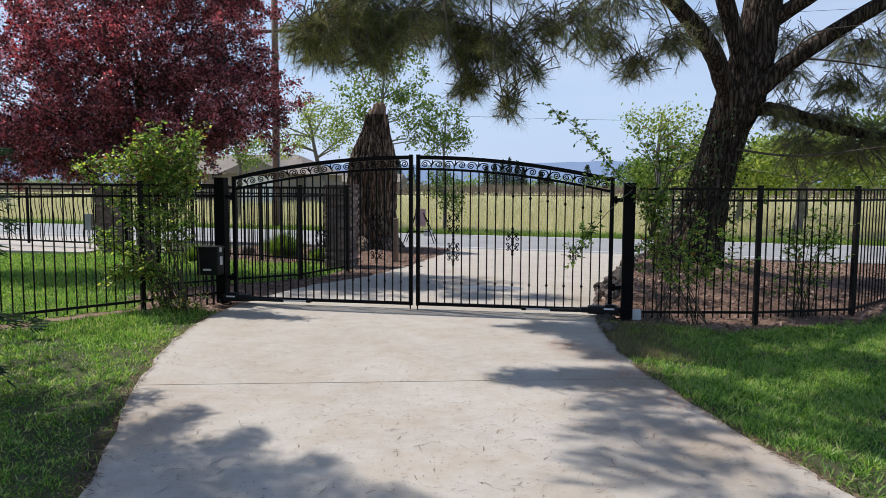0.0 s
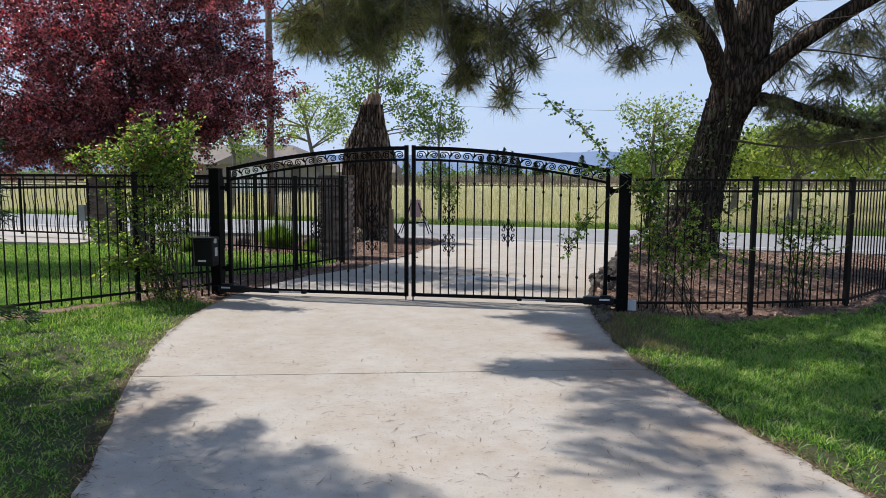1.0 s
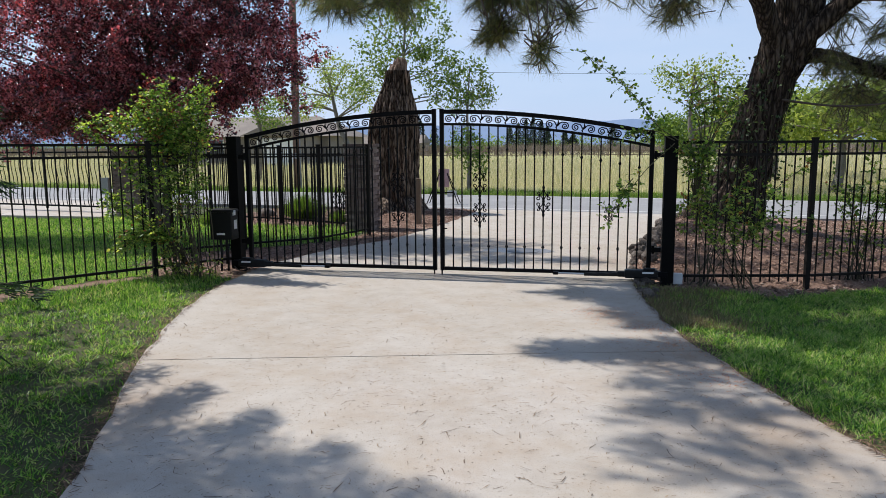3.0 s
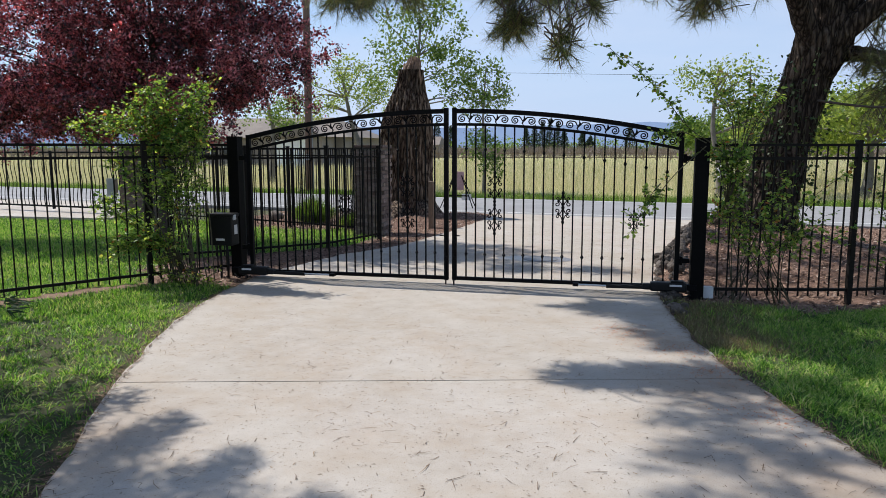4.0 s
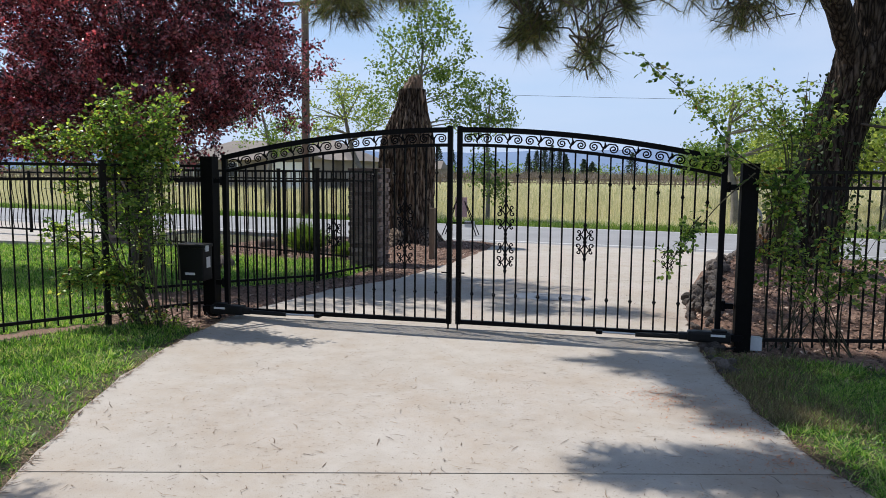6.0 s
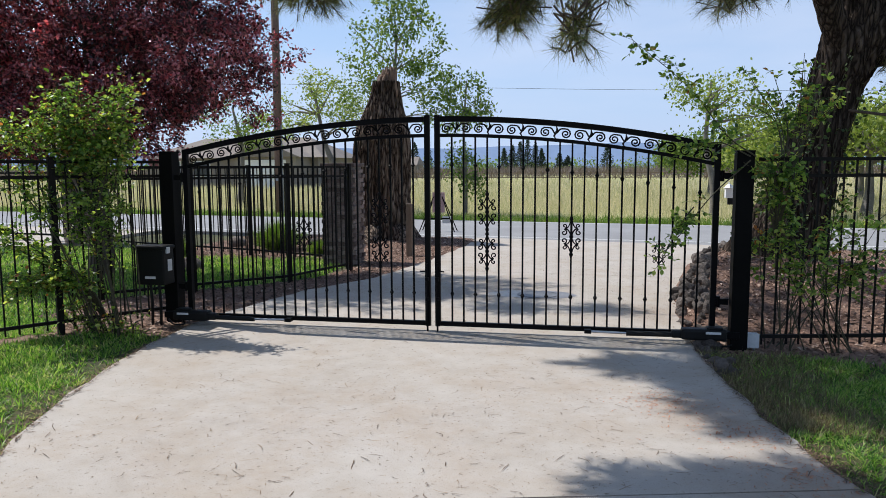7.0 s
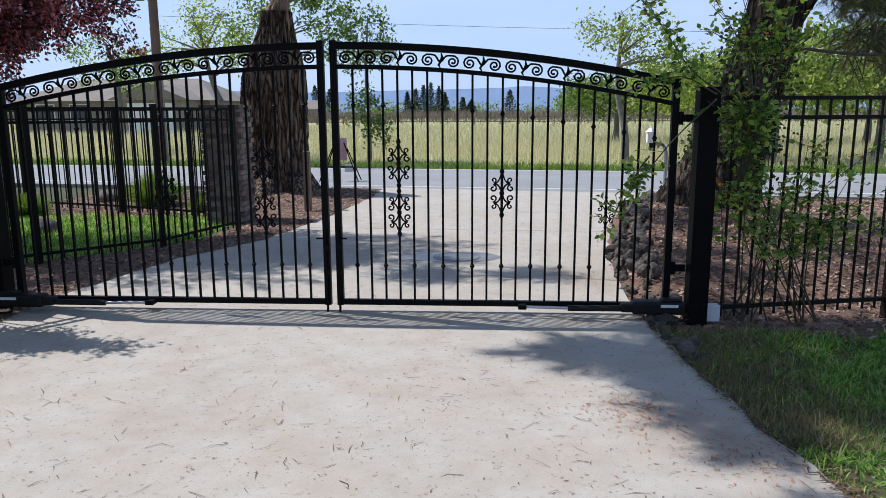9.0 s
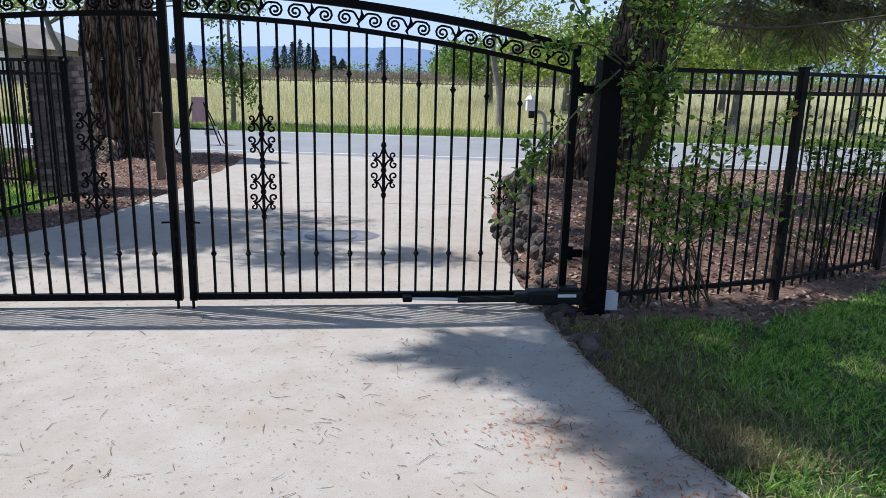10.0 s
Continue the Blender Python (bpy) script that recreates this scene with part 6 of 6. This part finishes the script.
def far_stuff():
    # bare orchard in rows
    pts, L = [], []
    for row in range(22):
        y = 76 + row * 4.0
        xs = np.arange(-95 - row * 2, 75 + row * 2, 2.6)
        for dx in range(26):
            p = np.stack([xs + RNG.normal(0, 0.55, len(xs)), y + RNG.normal(0, 0.6, len(xs)), RNG.uniform(0.1, 1.1, len(xs))], 1)
            pts.append(p)
    at = np.concatenate(pts)
    at[:, 2] -= 0.05
    me = blade_soup("orchard", at, RNG.uniform(0.6, 1.4, len(at)), 0.07, 0.6, True)
    me.materials.append(BARE_TWIGS)
    tagged(new("orchard", me), "rows of low bare brown orchard trees", "orchard", kind="stuff")
    # woods along the horizon
    k = 300
    c = np.stack([RNG.uniform(-260, 230, k), RNG.uniform(185, 330, k), np.zeros(k)], 1)
    s = RNG.uniform(1.4, 3.2, k)
    c[:, 2] = s * 0.8
    at = np.repeat(c, 60, 0) + RNG.normal(size=(k * 60, 3)) * np.repeat(s, 60)[:, None] * [1.2, 0.8, 0.42]
    at[:, 2] = np.abs(at[:, 2])
    me = leaf_soup("far_woods", at, 1.0)
    me.materials.append(TREE_LEAF)
    tagged(new("far_woods", me), "low green woods along the horizon", "woods", kind="stuff")
    # tall dark evergreens
    for x, h, w in ((-22.0, 7.0, 2.0), (-19.6, 7.8, 2.2), (-17.4, 9.0, 2.1), (-15.4, 9.6, 2.2), (-13.2, 8.6, 2.2), (-11.4, 7.0, 1.9), (-6.5, 5.4, 2.2), (-4.2, 4.6, 2.2), (6.5, 7.4, 2.8), (-48.0, 9.0, 2.4), (-44.0, 8.0, 2.2)):
        ob = thing("evergreen_tree", "tall dark evergreen beyond the orchard", "tree", (x, 200.0, -0.05), "far evergreens")
        part("trunk", tube(bmesh.new(), [(0, 0, -0.1), (0, 0, h * 0.8)], [0.25, 0.06], 6), TWIG, ob)
        n = 900
        t = RNG.uniform(0, 1, n)
        a = RNG.uniform(0, math.tau, n)
        r = w * (1 - t) ** 0.7 * RNG.uniform(0.3, 1.0, n)
        part("crown", leaf_soup("crown", np.stack([np.cos(a) * r, np.sin(a) * r, 0.3 + t * h * 0.95], 1), 0.5), DARK_LEAF, ob)
    for x, y, h, w in ((19.0, 150.0, 4.6, 4.6), (27.0, 170.0, 5.4, 4.2), (40.0, 150.0, 5.0, 4.5)):
        leafy_tree("shade_tree", "round green tree beside the far farm buildings", (x, y, -0.05), [(0, 0, -0.1), (0, 0, 1.0), (0, 0, h * 0.6)], 0.3, [(0, 0, h * 0.55, w, w, h * 0.45, 60)], 30, 0.6, 0.6, TREE_LEAF, GREY_TRUNK, group="far shade trees")
    # wire fence along the meadow's end
    ob = thing("field_fence", "low dark post-and-rail fence at the end of the meadow", "fence", (0, 70, -0.05))
    me = as_mesh(boxed((-0.06, -0.06, 0), (0.06, 0.06, 1.1)), "post")
    for k in range(60):
        part("post", me, POST_WOOD, ob, m=Matrix.Translation((-95 + k * 2.7, 0, 0)))
    for z in (0.5, 0.95):
        part("rail", boxed((-95, -0.03, z), (65, 0.03, z + 0.09)), POST_WOOD, ob)


far_stuff()


# ---- meadow, lawns and litter ----
def scatter(n, lo, hi):
    return RNG.uniform(lo[0], hi[0], n), RNG.uniform(lo[1], hi[1], n)


def meadow():
    parts_at, parts_len, parts_w = [], [], []
    for n, y0, y1, w, h in ((60000, 14.0, 26.0, 0.016, 0.42), (50000, 26.0, 45.0, 0.035, 0.48), (30000, 45.0, 70.0, 0.07, 0.5)):
        y = y0 + (y1 - y0) * RNG.random(n)
        x = RNG.uniform(-1.05, 0.62, n) * (y + 9) + 0.5
        keep = y > road_far(x) + 0.35 + 0.2 * wobble(x, y, 2)
        x, y = x[keep], y[keep]
        parts_at.append(np.stack([x, y, np.full(len(x), -0.06)], 1))
        low = 0.35 + 0.65 * smooth(0.3, 6.0, y - road_far(x))
        parts_len.append(h * low * RNG.uniform(0.5, 1.25, len(x)) * (1 + 0.25 * wobble(x, y, 0.3)))
        parts_w.append(np.full(len(x), w))
    me = blade_soup("meadow_grass", np.concatenate(parts_at), np.concatenate(parts_len), np.concatenate(parts_w), 0.35, True)
    me.materials.append(MEADOW)
    tagged(new("meadow_grass", me), "tall yellow-green meadow grass", "grass", kind="stuff")
    n = 42000
    x = RNG.uniform(-24, 16, n)
    y = road_far(x) + 0.05 + np.abs(RNG.normal(0, 0.9, n))
    me = blade_soup("verge_weeds", np.stack([x, y, np.full(n, -0.06)], 1), RNG.uniform(0.06, 0.22, n) * (1 + 0.4 * wobble(x, y, 1.2)), 0.018, 0.5)
    me.materials.append(VERGE)
    tagged(new("verge_weeds", me), "green weeds along the road's edge", "weeds", kind="stuff")


def lawns():
    at, ln, wd, fall = [], [], [], []
    for n, lo, hi, w, h in ((300000, (-5.2, -8.5), (1.0, 0.3), 0.0082, 0.056), (170000, (2.2, -7.0), (9.0, 1.2), 0.0085, 0.07), (210000, (2.2, -4.4), (5.8, 0.6), 0.0068, 0.065)):
        # blades stand in tufts and fall outwards from them
        per = 16
        tx, ty = scatter(n // per, lo, hi)
        n = len(tx) * per
        out = RNG.normal(0, 1, (n, 2))
        big = np.repeat(RNG.uniform(0.012, 0.034, len(tx)), per)
        x, y = np.repeat(tx, per) + out[:, 0] * big, np.repeat(ty, per) + out[:, 1] * big
        comb = np.repeat(RNG.normal(0, 0.55, (len(tx), 2)), per, 0)
        keep = (region(x, y) == 1) & ~in_drive(x, y, 0.0)
        thin = 0.62 + 0.4 * wobble(x, y, 1.6, 4.0) + 0.35 * wobble(x, y, 6.0, 1.0)
        by_edge = np.where(x < 0, drive_left(y) - x, x - drive_right(y))
        thin = thin * np.where((y < 0.3), 0.35 + 0.65 * smooth(0.0, 0.35, by_edge + 0.12 * wobble(x, y, 3)), 1)
        bare = (x > 2) & (y > -1.9) & (y < 0.1) & (x < drive_right(y) + 0.75 + 0.2 * wobble(x, y, 2.0, 3.0))
        thin = np.where(bare, thin * 0.35, thin)
        keep &= RNG.random(n) < np.clip(thin, 0.09, 1)
        x, y = x[keep], y[keep]
        fall.append((out * 0.65 + comb)[keep])
        tall = np.repeat(RNG.uniform(0.65, 1.3, len(tx)), per)[keep]
        at.append(np.stack([x, y, height(x, y) - 0.004], 1))
        ln.append(h * tall * RNG.uniform(0.4, 1.35, len(x)) * (1 + 0.35 * wobble(x, y, 1.1, 2.0) + 0.35 * wobble(x, y, 5.0, 3.0)))
        wd.append(np.full(len(x), w))
    # thin dead grass in the worn strip by the post
    n = 17000
    y = RNG.uniform(-2.1, 0.1, n)
    off = np.abs(RNG.normal(0, 0.42, n)) * (0.45 + 0.55 * smooth(-3.4, -1.0, y))
    x = drive_right(y) + 0.02 + off
    keep = region(x, y) == 1
    x, y = x[keep], y[keep]
    me = blade_soup("dead_grass", np.stack([x, y, height(x, y) - 0.002], 1), RNG.uniform(0.03, 0.10, len(x)), 0.0055, 1.3)
    me.materials.append(DRY_GRASS)
    tagged(new("dead_grass", me), "dry tan grass along the concrete's edge", "grass", kind="stuff")
    # the farther lawn behind the fence
    n = 210000
    x, y = scatter(n, (-13.5, -2.5), (-2.4, 6.5))
    keep = (region(x, y) == 1) & (RNG.random(n) < np.clip(0.75 + 0.4 * wobble(x, y, 1.6, 4.0), 0.2, 1))
    x, y = x[keep], y[keep]
    me = blade_soup("lawn_grass", np.stack([x, y, height(x, y) - 0.004], 1), RNG.uniform(0.035, 0.09, len(x)), 0.012, 0.7, True)
    me.materials.append(GRASS)
    tagged(new("lawn_grass", me), "sunlit green lawn grass behind the fence", "grass", kind="stuff")
    me = blade_soup("lawn_grass", np.concatenate(at), np.concatenate(ln), np.concatenate(wd), 0.8, away=np.concatenate(fall))
    me.materials.append(GRASS)
    tagged(new("lawn_grass", me), "green lawn grass with brown tufts at the edges", "grass", kind="stuff")


def litter():
    def sticks(name, label, x, y, z, length, width, material):
        n = len(x)
        a = RNG.uniform(0, math.tau, n)
        d = np.stack([np.cos(a), np.sin(a), RNG.normal(0, 0.05, n)], 1)
        s = np.stack([-np.sin(a), np.cos(a), np.zeros(n)], 1) * np.asarray(width)[:, None] / 2
        p = np.stack([x, y, z], 1)
        L = np.asarray(length)[:, None]
        bend = np.stack([-np.sin(a), np.cos(a), np.zeros(n)], 1) * RNG.normal(0, 0.15, n)[:, None] * L
        up = np.array([0, 0, 1.0]) * np.asarray(width)[:, None] * 0.6
        v = np.stack([p - s, p + s, p + d * L * 0.5 + bend + s + up, p + d * L * 0.5 + bend - s + up, p + d * L], 1).reshape(-1, 3)
        i = np.arange(n)[:, None] * 5
        me = soup(name, v, np.concatenate([i + [0, 1, 2], i + [0, 2, 3], i + [3, 2, 4]], 1).reshape(-1, 3))
        me.materials.append(material)
        tagged(new(name, me), label, "debris", kind="stuff")
    n = 9000
    y = RNG.uniform(-7.5, 6.0, n)
    t = RNG.beta(1.1, 0.9, n)
    x = drive_left(y) + 0.05 + (drive_right(y) - drive_left(y) - 0.1) * t
    sticks("dry_needles", "fallen brown needles and twigs on the concrete", x, y, np.full(n, 0.003), np.where(RNG.random(n) < 0.22, RNG.uniform(0.03, 0.13, n), RNG.uniform(0.006, 0.028, n)), RNG.uniform(0.0016, 0.0042, n), LITTER)
    n = 900
    c = np.array([(1.85, -1.75), (2.45, -2.75), (2.7, -3.5), (2.3, -2.2)])[RNG.integers(0, 4, n)]
    x, y = c[:, 0] + RNG.normal(0, 0.16, n), c[:, 1] + RNG.normal(0, 0.13, n)
    keep = in_drive(x, y, -0.02)
    x, y = x[keep], y[keep]
    sticks("rust_litter", "rust-red fallen catkins on the concrete", x, y, np.full(len(x), 0.004), RNG.uniform(0.008, 0.032, len(x)), RNG.uniform(0.003, 0.006, len(x)), RED_LITTER)
    n = 60000
    x, y = scatter(n, (-6.5, -0.7), (9.5, 9.0))
    keep = (region(x, y) >= 2) & ~in_drive(x, y, 0.0) & (y < road_near(x) - 0.1)
    x, y = x[keep], y[keep]
    sticks("bark_chips", "loose bark chips and dry leaves on the beds", x, y, height(x, y) + 0.004, RNG.uniform(0.02, 0.09, len(x)), RNG.uniform(0.008, 0.03, len(x)), CHIPS)
    n = 9000
    y = RNG.uniform(-7.0, 0.0, n)
    left = RNG.random(n) < 0.4
    off = np.abs(RNG.normal(0, 0.09, n)) - 0.02
    x = np.where(left, drive_left(y) - off, drive_right(y) + off)
    sticks("edge_litter", "dry brown thatch along the concrete's edge", x, y, np.maximum(height(x, y), np.where(off < 0, 0.0, -1)) + 0.006, RNG.uniform(0.02, 0.08, n), RNG.uniform(0.003, 0.007, n), LITTER)


meadow()
lawns()
litter()


def drain():
    ob = thing("drain_cover", "round worn metal lid set in a damp stained patch", "drain cover", (0.76, 2.05, 0.0))
    bm = bmesh.new()
    vs = []
    for k in range(40):
        a = k / 40 * math.tau
        r = 1 + 0.22 * noise.noise(Vector((math.cos(a) * 1.5, math.sin(a) * 1.5, 1)))
        vs.append(bm.verts.new((0.52 * r * math.cos(a), 0.26 * r * math.sin(a), 0.003)))
    bm.faces.new(vs)
    part("damp_stain", bm, WET, ob)
    part("lid", lathe(bmesh.new(), [(-0.02, 0.24), (0.006, 0.24), (0.009, 0.225), (0.006, 0.21), (0.008, 0.02)], 32, (0.05, 0, 0)), CAST_IRON, ob)


drain()

# rough stones along the bed's edge, last of all
STONES = []
for k in range(5):
    bm_ = bmesh.new()
    bmesh.ops.create_icosphere(bm_, subdivisions=2, radius=0.5)
    for v_ in bm_.verts:
        v_.co *= 1 + 0.55 * noise.noise(v_.co * 2.2 + Vector((k * 7.0, 0, 0)))
    STONES.append(as_mesh(bm_, "stone"))
    STONES[-1].materials.append(ROCK)


def stone_edging():
    ob = thing("stone_edging", "rough grey stones banking the mulch bed along the concrete", "edging", (2.3, 0.0, 0.0))
    rr = random.Random(5)
    for k in range(230):
        y = rr.uniform(-0.95, 6.3) if k > 26 else rr.uniform(-0.95, 0.3)
        s = rr.uniform(0.05, 0.145) * (0.8 if y < 0.1 else 1)
        off = rr.uniform(0.02, 0.34) * (0.6 if y < 0.1 else 1)
        x = float(drive_right(y)) + off
        if abs(x - 2.6) < 0.12 and -0.25 < y < 0.1:
            continue
        z = float(height(x + 0.05, y)) + s * rr.uniform(0.05, 0.35)
        part("stone", STONES[rr.randrange(5)], ROCK, ob, m=pose(x - 2.3, y, z, rr.uniform(0, 360), rr.uniform(0, 360), rr.uniform(0, 360)) @ Matrix.Diagonal((s, s * rr.uniform(0.7, 1.3), s * 0.8, 1)))


stone_edging()
